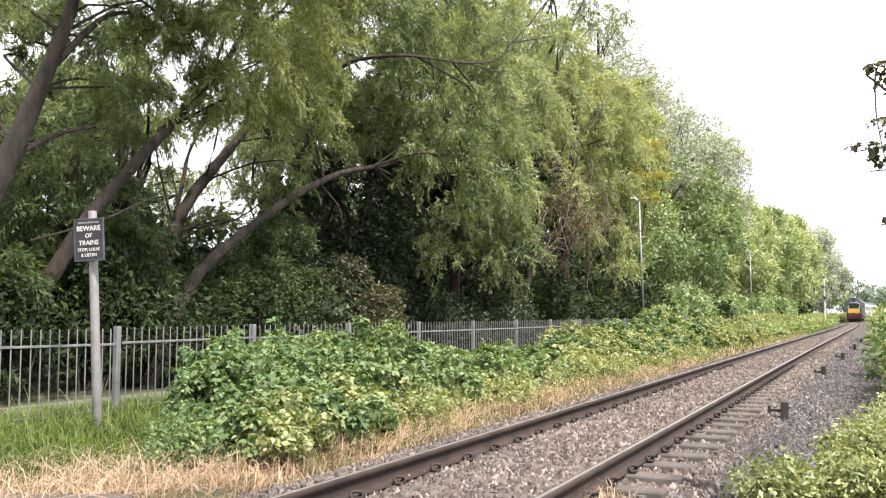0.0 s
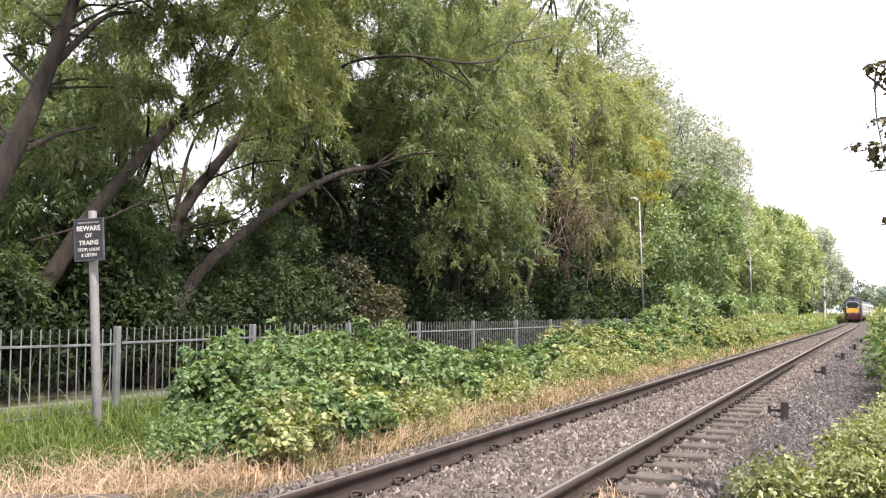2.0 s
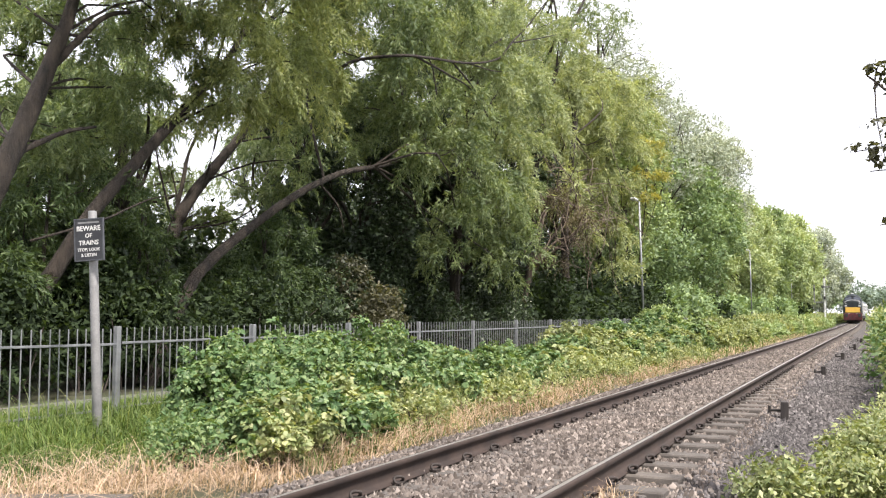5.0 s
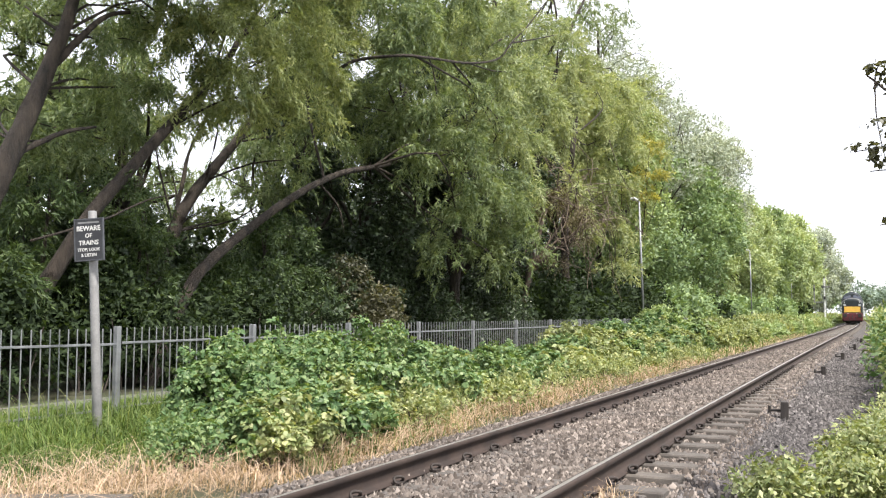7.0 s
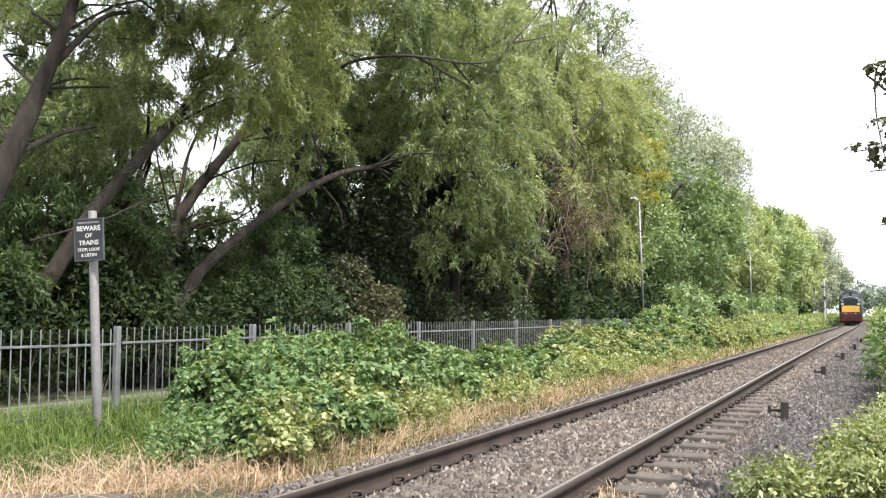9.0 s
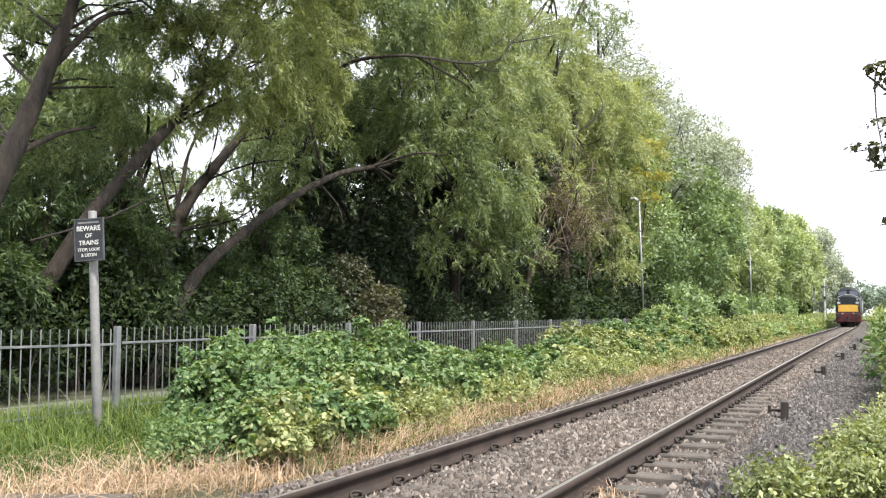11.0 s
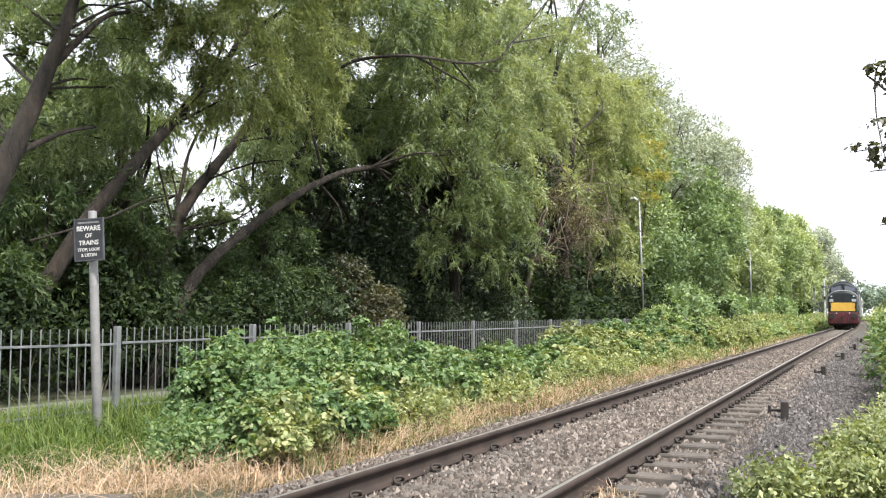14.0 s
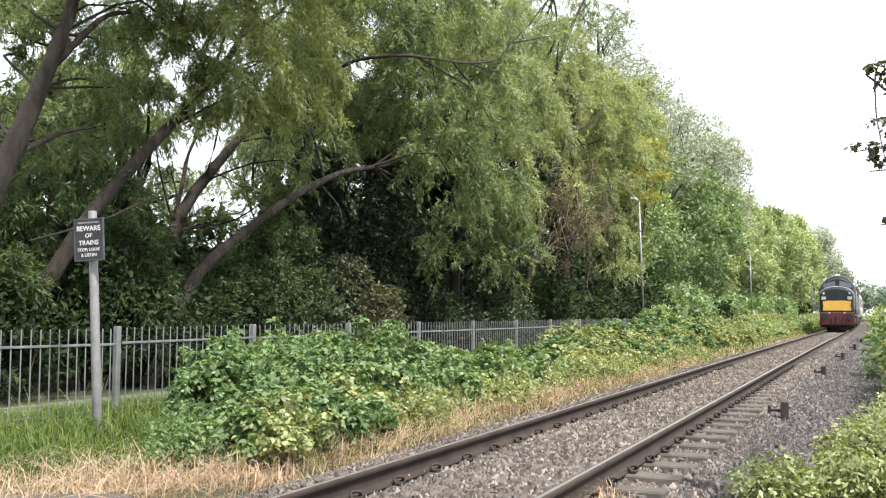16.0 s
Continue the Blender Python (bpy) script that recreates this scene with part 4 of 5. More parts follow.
    for k, (x, y, rows) in enumerate(((-10.2, 10.9, [(-9.6, 11.5, 3.3, 0.55), (-9.8, 10.5, 2.9, 0.6), (-9.6, 10.9, 1.9, 0.55), (-9.5, 10.0, 2.0, 0.5), (-10.2, 11.6, 2.3, 0.6)]),
                                      (-10.0, 12.9, [(-9.4, 12.7, 2.5, 0.55), (-9.5, 13.4, 1.9, 0.5), (-9.4, 12.2, 1.6, 0.5), (-9.7, 13.0, 3.2, 0.4)]),
                                      (-10.2, 16.9, [(-9.6, 17.8, 3.0, 0.6), (-9.8, 16.0, 2.1, 0.62), (-9.5, 16.9, 1.9, 0.6), (-9.5, 18.3, 2.0, 0.6), (-9.6, 15.1, 1.6, 0.5), (-9.8, 16.8, 3.1, 0.5)]))):
        tree("elder_tree", "low elder with soft green fronds behind the railing", (x, y, -0.17), masses(rows, 1.1), (0.11, 0.7), M_ELDER, None, 0.06, 31 + k, limb=0.02, sway=3.0)
    # the long arching limb and its hanging curtain
    cl = masses([(-8.0, 21.2, 8.8, 1.2), (-7.8, 21.6, 7.0, 1.0), (-8.0, 21.0, 5.5, 0.62), (-7.7, 22.9, 5.8, 0.98), (-7.6, 25.1, 5.0, 1.02), (-7.5, 26.7, 4.0, 0.89), (-7.6, 26.0, 2.9, 0.7), (-7.9, 23.3, 4.2, 0.72),
                 (-7.7, 28.9, 5.5, 0.69), (-8.3, 23.0, 3.2, 0.6), (-8.3, 20.2, 9.9, 1.0), (-8.4, 18.6, 9.2, 0.8), (-8.0, 22.6, 10.6, 1.0)])
    tree("willow_tree", "arching willow with a long bare limb and hanging leaves", (-9.0, 12.4, -0.17), cl, (0.145, 0.95), M_WILLOW,
         [(-9.0, 12.4, -0.3), (-9.0, 13.47, 1.56), (-9.0, 14.1, 2.18), (-9.0, 15.33, 2.95), (-8.9, 16.92, 3.85), (-8.8, 18.67, 4.59), (-8.7, 21.07, 5.2), (-8.4, 22.68, 6.04)], 0.12, 24,
         [([(-8.9, 17.9, 4.2), (-8.6, 18.2, 3.7), (-8.5, 18.3, 3.1)], 0.03, 0.01),
          ([(-9.6, 19.5, 7.3), (-8.2, 18.2, 7.15), (-6.95, 18.1, 7.1), (-6.7, 19.19, 7.3), (-6.6, 21.34, 7.71), (-6.6, 23.41, 8.37), (-6.6, 24.45, 9.11), (-6.6, 25.92, 10.07), (-6.7, 27.86, 11.41)], 0.042, 0.02),
          ([(-6.8, 18.64, 7.21), (-6.7, 20.16, 7.16), (-6.6, 21.52, 7.03), (-6.6, 22.8, 6.46)], 0.032, 0.012), ([(-6.7, 20.49, 7.54), (-6.6, 21.33, 7.21), (-6.6, 22.48, 6.86), (-6.6, 23.52, 6.6)], 0.028, 0.012),
          ([(-6.6, 21.34, 7.71), (-6.6, 22.9, 7.9), (-6.6, 24.43, 8.23)], 0.025, 0.01), ([(-6.6, 24.45, 9.11), (-6.6, 26.44, 9.77), (-6.7, 29.03, 10.67)], 0.03, 0.01)], limb=0.035, sway=3.2)
    # Upper boughs split off as their own tree, sunlight put into the leaves.
    cl = masses([(-8.0, 24.6, 10.0, 1.28), (-7.7, 24.7, 8.5, 1.22), (-7.6, 26.1, 7.0, 1.27), (-7.9, 29.2, 9.3, 1.17), (-8.2, 31.3, 11.7, 1.0), (-8.4, 30.5, 7.6, 0.9), (-8.0, 27.0, 11.4, 1.2)])
    tree("willow_tree", "willow with a tall spreading crown, sunlight in its leaf colour", (-9.4, 26.5, -0.17), cl, (0.15, 0.75), M_WILLOW_LIT,
         [(-9.4, 26.5, -0.3), (-9.3, 26.4, 2.5), (-9.0, 26.2, 5.0), (-8.6, 26.5, 8.0), (-8.3, 27.0, 11.0)], 0.17, 28, limb=0.04, sway=3.0)
    cl = masses([(-8.3, 35.5, 13.6, 0.98), (-8.3, 39.8, 14.3, 0.93), (-8.3, 43.5, 16.3, 0.95), (-8.3, 38.9, 15.2, 0.91), (-8.3, 34.0, 12.1, 0.81)])
    tree("willow_tree", "tall thin willow with sparse hanging twigs", (-9.6, 34.0, -0.17), cl, (0.16, 0.9), M_WILLOW,
         [(-9.6, 34.0, -0.3), (-9.5, 34.0, 4.0), (-9.2, 34.6, 8.5), (-8.6, 36.0, 12.5), (-8.3, 38.5, 15.5)], 0.14, 29, limb=0.03, sway=0.75)
    # olive willows over the withered tree
    cl = masses([(-9.2, 37.9, 11.3, 1.54), (-9.2, 42.9, 12.2, 1.55), (-9.0, 34.2, 9.0, 1.18), (-9.0, 34.9, 7.4, 0.96), (-9.0, 44.8, 10.4, 1.37), (-8.8, 37.3, 6.7, 0.9), (-8.9, 39.2, 5.2, 0.8), (-9.0, 42.5, 8.2, 0.98), (-9.5, 38.1, 12.9, 1.26), (-9.2, 49.3, 12.7, 1.25)])
    tree("willow_tree", "olive-green willow with ragged hanging boughs", (-9.8, 38.4, -0.17), cl, (0.2, 0.8), M_OLIVE,
         [(-9.8, 38.4, -0.3), (-9.5, 38.55, 2.11), (-9.4, 38.33, 5.09), (-9.3, 38.93, 7.68), (-9.3, 39.9, 10.45), (-9.3, 40.9, 13.09)], 0.2, 25, limb=0.05, sway=3.2)
    cl = masses([(-9.2, 51.1, 10.4, 1.36), (-9.0, 46.9, 7.9, 1.13), (-9.6, 55.2, 12.9, 1.25), (-9.0, 45.1, 5.7, 1.0), (-9.0, 50.8, 7.5, 0.96), (-8.8, 44.8, 3.9, 0.9), (-9.8, 53.2, 14.6, 1.15)])
    tree("willow_tree", "olive-green willow with ragged hanging boughs", (-9.7, 50.3, -0.17), cl, (0.22, 0.8), M_OLIVE,
         [(-9.7, 50.3, -0.3), (-9.6, 50.27, 2.37), (-9.5, 49.44, 6.09), (-9.4, 49.87, 9.3), (-9.6, 52.28, 13.01)], 0.2, 26, limb=0.05, sway=3.0)
    cl = masses([(-7.6, 47.4, 8.5, 0.66), (-7.6, 47.6, 9.9, 0.55), (-7.6, 47.2, 7.3, 0.45)])
    tree("tree", "slim golden-leaved sapling by the lamp post", (-9.0, 48.6, -0.17), cl, (0.2, 0.3), M_GOLD, None, 0.045, 27, limb=0.02, sway=2.4)
    # ivy-covered trees, the wood's deep shade put into their leaf colour
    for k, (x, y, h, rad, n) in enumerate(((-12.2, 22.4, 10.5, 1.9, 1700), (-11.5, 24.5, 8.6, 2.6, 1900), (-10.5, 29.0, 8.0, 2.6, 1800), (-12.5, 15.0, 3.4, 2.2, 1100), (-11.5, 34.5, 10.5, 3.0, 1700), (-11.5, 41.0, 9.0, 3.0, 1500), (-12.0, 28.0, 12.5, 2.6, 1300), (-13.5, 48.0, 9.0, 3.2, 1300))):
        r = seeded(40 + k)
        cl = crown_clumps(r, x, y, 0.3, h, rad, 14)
        tree("ivy_tree", "ivy-smothered tree behind the path, deep shade in its leaf colour", (x, y, -0.17), cl, [broad_sprays(r, cl, int(n * 1.3), 0.15, plain=True)], M_DARK, None, 0.2, 40 + k)
    # thinner willows further back, seen between the trunks
    for k, (x, y, z0, h, rad, n) in enumerate(((-16.0, 16.8, 4.3, 11.5, 3.0, 1400), (-12.6, 15.4, 4.6, 7.6, 1.5, 800), (-15.0, 13.4, 3.0, 6.4, 2.0, 700), (-15.0, 24.8, 5.6, 9.8, 1.9, 800), (-15.0, 16.5, 2.0, 5.6, 2.2, 600), (-16.5, 20.5, 3.0, 6.0, 2.6, 600), (-16.0, 27.0, 3.0, 12.0, 3.6, 1100), (-14.0, 9.0, 1.5, 5.0, 2.2, 800), (-13.4, 14.6, 4.2, 7.2, 2.0, 1100), (-12.8, 13.0, 3.2, 6.4, 1.7, 1000), (-13.0, 11.0, 2.6, 6.4, 1.8, 1000), (-12.4, 12.4, 2.6, 5.2, 1.5, 500))):
        r = seeded(140 + k)
        cl = crown_clumps(r, x, y, z0, h, rad, 12)
        # Two of them take the shrub leaf colour that has shade in it.
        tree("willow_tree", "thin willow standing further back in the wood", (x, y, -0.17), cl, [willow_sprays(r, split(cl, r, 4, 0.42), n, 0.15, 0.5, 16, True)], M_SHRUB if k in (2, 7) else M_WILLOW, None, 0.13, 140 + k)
    # the row along the line
    # Pale maples and the last two poplars carry distance haze in their colour.
    row = [(-12.2, 33.0, 8.0, 14.5, 3.4, 1, M_WILLOW, "green willow"), (-12.0, 45.0, 5.0, 15.5, 3.6, 1, M_OLIVE, "olive-green willow"), (-12.5, 38.0, 11.0, 21.5, 4.4, 2, M_WILLOW, "tall thin-crowned willow"), (-11.5, 51.0, 1.0, 15.5, 4.4, 0, M_LIME, "fresh green maple"),
           (-13.5, 58.0, 8.0, 22.0, 4.8, 0, M_GREY, "tall feathery grey-green poplar"), (-12.4, 61.0, 1.0, 15.5, 4.6, 0, M_MID, "mid-green ash"),
           (-13.5, 72.0, 8.0, 22.0, 5.0, 0, M_GREY, "tall feathery grey-green poplar"), (-12.6, 73.0, 1.0, 17.5, 4.8, 0, M_MID, "mid-green ash"),
           (-13.5, 88.0, 8.0, 22.3, 5.4, 0, M_GREY, "tall feathery grey-green poplar"), (-12.6, 87.0, 1.0, 17.5, 4.8, 0, M_MID, "mid-green ash"),
           (-13.0, 104.0, 8.0, 22.3, 5.2, 0, M_GREY, "tall feathery grey-green poplar"), (-12.8, 101.0, 1.0, 14.5, 5.0, 0, M_PALE, "pale green maple"),
           (-11.8, 116.0, 1.0, 16.8, 5.0, 0, M_PALE, "pale green maple"), (-11.0, 132.0, 1.0, 17.3, 5.0, 0, M_LIME, "mid-green ash"),
           (-10.6, 150.0, 1.0, 17.8, 5.4, 0, M_PALE, "pale green maple"), (-9.8, 170.0, 1.0, 18.9, 5.8, 0, M_PALE, "pale green maple"),
           (-8.6, 194.0, 1.0, 20.0, 6.0, 0, M_GREY, "grey-green poplar"), (-7.2, 222.0, 1.0, 21.5, 6.4, 0, M_GREY, "grey-green poplar")]
    for k, (x, y, z0, z1, rad, fine, mat, what) in enumerate(row):
        r = seeded(60 + k)
        cl = crown_clumps(r, x, y, z0, z1, rad, 40)
        sz = 0.18 + 0.0034 * max(0, y - 25)
        sp = [willow_sprays(r, cl, {1: 4400, 2: 1100}[fine], sz * 0.85, 1.0 + y * 0.005, 15, True)] if fine else [broad_sprays(r, cl, 4600 if mat is M_GREY and y < 150 else 3600 if y < 90 else 3900, sz * (0.46 if mat is M_GREY else 0.72 if y < 90 else 0.64), 9, plain=True)]
        tree("tree", what + " in the row beside the railway", (x, y, -0.17), cl, sp, mat, None, 0.22, 60 + k, limb=0.08)
    # withered twiggy tree under the yellow willow
    r = seeded(90)
    cl = crown_clumps(r, -8.4, 33.5, 2.6, 7.2, 2.1, 12)
    tw = []
    for _ in range(110):
        a = np.array((-8.0, 35.5, 5.6)) + r.standard_normal(3) * (0.5, 2.6, 1.1)
        d = r.standard_normal(3) * (0.8, 1.7, 0.8) + (0.3, 0, -0.4)
        tw.append(([a, a + d * 0.5 + r.standard_normal(3) * 0.2, a + d * 1.1 + (0, 0, -0.35)], 0.018, 0.007))
    tree("withered_tree", "half-dead tree with bare brown twigs and withered leaves", (-9.8, 33.0, -0.17), cl, [willow_sprays(r, split(cl, r, 4, 0.4), 420, 0.15, 0.5)], M_DEAD, None, 0.13, 90, tw, bark=M_DRY)


build_trees()


def shrub(name, label, x, y, rx, ry, h, n, size, mat, seed, fine=False, z=-0.2, cat="shrub", group="", plain=False, airy=False, tiled=False):
    rng = seeded(seed)
    top = empty(name, label, cat, (x, y, z), group)
    cl = []
    for i in range(max(6, int(rx * ry * 3))):
        a, k = rng.random() * 6.28, math.sqrt(rng.random()) * 0.75
        cr = min(rx, ry, h) * (0.28 + 0.2 * rng.random())
        cz = h * (1 - 0.45 * k * k) * (0.35 + 0.5 * rng.random())
        cl.append((rx * k * math.cos(a), ry * k * math.sin(a), cz, cr, cr, min(cr, cz * 0.9)))
    tubes = []
    for c in cl:
        t = np.array(c[:3])
        b = np.array((t[0] * 0.35, t[1] * 0.35, -0.1))
        tubes.append(tube([b, (b + t) / 2 + rng.standard_normal(3) * 0.1 * h, t + (0, 0, c[5] * 0.6)], [0.02, 0.014, 0.006], 4, seed, 0.05, 2))
    v, q = join_tubes(tubes)
    tagged(child("stem", mesh_idx("stem", v, q, M_TWIG), top), kind="stuff")
    plain = plain or y > 24
    sp = willow_sprays(rng, cl, n, size, 0.6, 14, plain) if fine else broad_sprays(rng, cl, int(n * 1.25) if plain else n, size * (0.9 if plain else 1), plain=plain, wide=0.42 if airy else 0.62, spread=3.6 if airy else 2.2)
    loose = sp
    if tiled:
        top_cl = []
        for i in range(int(rx * ry * 16) + 4):
            a, k = rng.random() * 6.28, math.sqrt(rng.random()) * 0.95
            top_cl.append((rx * k * math.cos(a), ry * k * math.sin(a), h * (1 - 0.5 * k * k) * (0.8 + 0.4 * rng.random()), 0.07 + 0.06 * rng.random(), 0.07 + 0.06 * rng.random(), 0.12 + 0.1 * rng.random()))
        sp = np.concatenate([bramble_leaves(rng, split(cl, rng, 5, 0.5), int(n * (1.9 if y < 16 else 2.4)), size * (0.88 if y < 16 else 0.72)), bramble_leaves(rng, top_cl, len(top_cl) * 24, size * 0.85)])
        if airy:
            child("foliage", mesh_np("foliage", np.maximum(loose, [-99, -99, -0.03]), 4, mat), top)
    sp[..., 2] = np.maximum(sp[..., 2], -0.03)
    child("leaves", mesh_np("leaves", sp, 4, mat), top)
    return top


def build_undergrowth():
    rng = random.Random(8)
    k = 0
    y = 5.0
    while y < 60:
        # Leaf colours here carry the shade, darkest from y 17 to 34.
        for x, h, mat, lab in ((-9.7, 2.4, M_SHRUB, "green elder shrub behind the railing"), (-13.2, 4.0, M_DARK, "overgrown shrub with shade put into its leaf colour")):
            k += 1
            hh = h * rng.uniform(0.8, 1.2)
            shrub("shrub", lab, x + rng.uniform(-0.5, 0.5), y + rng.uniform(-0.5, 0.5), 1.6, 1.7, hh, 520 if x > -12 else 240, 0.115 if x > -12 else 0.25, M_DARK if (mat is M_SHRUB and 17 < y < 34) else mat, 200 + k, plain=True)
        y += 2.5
    # Backing thickets, their near-black leaves standing in for deep shade.
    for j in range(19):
        shrub("shrub", "dense thicket deep in the wood, shade put into its leaf colour", -20.0 + rng.uniform(-1, 1), 11.0 + j * 4.2, 3.0, 3.2, 4.2 if j < 6 else 9.5, 330, 0.42, M_DARK, 340 + j, plain=True)
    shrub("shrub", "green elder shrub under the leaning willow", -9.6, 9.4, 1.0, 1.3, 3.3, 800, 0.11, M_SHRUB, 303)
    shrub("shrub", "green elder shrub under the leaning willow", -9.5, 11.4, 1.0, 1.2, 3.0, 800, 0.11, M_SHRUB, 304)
    shrub("shrub", "bronze-tinged ivy shrub behind the railing", -9.0, 19.6, 1.3, 1.5, 3.0, 900, 0.10, M_BRONZE, 301)
    shrub("shrub", "green elder shrub behind the railing", -9.8, 15.9, 1.1, 1.4, 2.6, 900, 0.105, M_ELDER, 302)
    shrub("shrub", "leafy green elder shrub under the slanting willow", -12.0, 16.6, 1.3, 1.6, 3.7, 700, 0.12, M_ELDER, 305)
    shrub("shrub", "leafy green elder shrub under the slanting willow", -9.7, 13.2, 0.8, 0.9, 1.9, 500, 0.105, M_ELDER, 306)
    y = 34
    while y < 175:
        k += 1
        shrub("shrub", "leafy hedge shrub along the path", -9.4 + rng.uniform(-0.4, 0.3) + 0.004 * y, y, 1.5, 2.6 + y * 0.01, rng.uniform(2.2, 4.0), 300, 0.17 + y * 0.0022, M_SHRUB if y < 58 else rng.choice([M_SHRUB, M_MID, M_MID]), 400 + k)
        y += 4.2 + y * 0.015
    shrub("shrub", "bright yellow-green young shrub by the lamp post", -6.6, 44.5, 0.9, 1.3, 2.2, 420, 0.13, M_LIME, 310)


build_undergrowth()


def bramble(x, y, rx, ry, h, n, seed, size=0.085, mat=None):
    lab = "sprawling bramble bush with broad light green leaves"
    return shrub("bramble_bush", lab, x, y, rx, ry, h, n, size, mat or M_BRAMBLE, seed, z=-0.27, cat="bramble", group="brambles beside the track", tiled=y < 45)


def build_brambles():
    for i, (x, y, rx, ry, h, n, m) in enumerate(((-4.2, 8.95, 0.85, 0.7, 0.85, 1000, 0), (-3.35, 8.45, 0.75, 0.7, 0.62, 1000, 0), (-4.9, 9.7, 0.8, 0.9, 0.95, 900, 0), (-3.8, 9.8, 1.0, 0.8, 0.85, 1200, 0), (-4.8, 10.9, 0.9, 0.9, 1.0, 900, 0),
                                            (-3.6, 11.1, 0.95, 0.9, 0.8, 1100, 0), (-4.7, 12.6, 1.0, 1.1, 1.1, 900, 0), (-3.6, 12.7, 0.8, 0.9, 0.72, 900, 0), (-4.5, 14.3, 1.0, 1.1, 0.8, 800, 0), (-3.6, 14.6, 0.75, 1.0, 0.6, 700, 0),
                                            (-2.85, 7.75, 0.5, 0.45, 0.42, 600, 1), (-3.0, 9.4, 0.45, 0.6, 0.45, 500, 1), (-2.95, 11.2, 0.4, 0.7, 0.35, 400, 1), (-2.95, 13.2, 0.4, 0.8, 0.35, 400, 1), (-2.6, 7.9, 0.42, 0.45, 0.42, 420, 1), (-2.75, 8.6, 0.42, 0.5, 0.48, 420, 0), (-2.6, 7.35, 0.36, 0.36, 0.32, 300, 1), (-2.7, 9.5, 0.4, 0.5, 0.4, 340, 0), (-2.95, 7.3, 0.5, 0.42, 0.45, 650, 0), (-3.35, 7.75, 0.45, 0.4, 0.5, 500, 0))):
        bramble(x, y, rx, ry, h * 1.08, n, 500 + i, 0.082 + 0.002 * (y - 8), M_NETTLE if m else None)
    for i, (x, y, rx, ry, h, n) in enumerate(((-3.7, 7.2, 0.45, 0.35, 0.26, 260), (-3.1, 6.75, 0.35, 0.3, 0.2, 180), (-5.6, 9.8, 0.4, 0.6, 0.5, 260))):
        shrub("weed_clump", "low green weeds between grass and brambles", x, y, rx, ry, h, n, 0.07, M_BRAMBLE, 680 + i, z=-0.25, cat="weeds", group="weeds beside the track", airy=True)
    rng = random.Random(3)
    y = 16.0
    k = 0
    while y < 235:
        for x in (-5.0, -3.9):
            k += 1
            h = (1.1 if x < -4.5 else 0.8) * rng.uniform(0.75, 1.15) * (0.62 if y < 21 else 0.85 if y < 26 else 1.0)
            bramble(centre(y) + x + rng.uniform(-0.3, 0.3), y + rng.uniform(-0.5, 0.5), 1.15, 1.3 + y * 0.012, h, 520 if y < 40 else 560 if y < 90 else 300, 540 + k, 0.075 + 0.0019 * y if y < 45 else 0.07 + 0.0015 * y, rng.choice([M_BRAMBLE, M_BRAMBLE, M_NETTLE] if y < 40 else [M_LIME, M_NETTLE, M_NETTLE]))
        y += 1.9 + 0.02 * y
    # the other side of the line
    for i, (x, y, rx, ry, h, n) in enumerate(((2.2, 7.35, 0.5, 0.45, 0.26, 420), (2.75, 7.6, 0.6, 0.6, 0.40, 700), (2.6, 8.5, 0.5, 0.6, 0.32, 500), (3.2, 8.6, 0.6, 0.7, 0.55, 600), (2.95, 9.7, 0.5, 0.7, 0.42, 550), (3.4, 10.2, 0.6, 0.8, 0.65, 500), (3.05, 11.6, 0.5, 0.9, 0.5, 500), (3.6, 13.2, 0.6, 1.0, 0.65, 600), (2.5, 10.6, 0.25, 0.3, 0.2, 90))):
        shrub("weed_clump", "yellow-green nettles and weeds at the ballast edge", x, y, rx, ry, h, n, 0.056, M_NETTLE, 700 + i, z=-0.33, cat="weeds", group="weeds beside the track", airy=True, tiled=True)
    y = 9.6
    while y < 34:
        shrub("weed_clump", "low yellow-green weeds at the ballast edge", rng.uniform(-2.95, -2.55), y, rng.uniform(0.25, 0.45), rng.uniform(0.3, 0.6), rng.uniform(0.18, 0.36), 170, 0.06 + 0.0012 * y, M_NETTLE, 660 + int(y * 2), z=-0.3, cat="weeds", group="weeds beside the track", airy=True)
        y += rng.uniform(0.9, 2.2)
    y, k = 15.0, 0
    while y < 170:
        k += 1
        shrub("hedge_shrub", "yellow-green hedge shrub along the track", centre(y) + (3.95 if y < 30 else 3.95) + rng.uniform(-0.15, 0.15) + 0.002 * y, y, 0.95, 1.3 + 0.012 * y, 1.45 * rng.uniform(0.85, 1.2), 380 if y < 40 else 160 if y < 90 else 100, 0.09 + 0.0026 * y, rng.choice([M_NETTLE, M_NETTLE, M_BRAMBLE]), 720 + k, z=-0.3, airy=True)
        y += 1.9 + 0.02 * y


build_brambles()


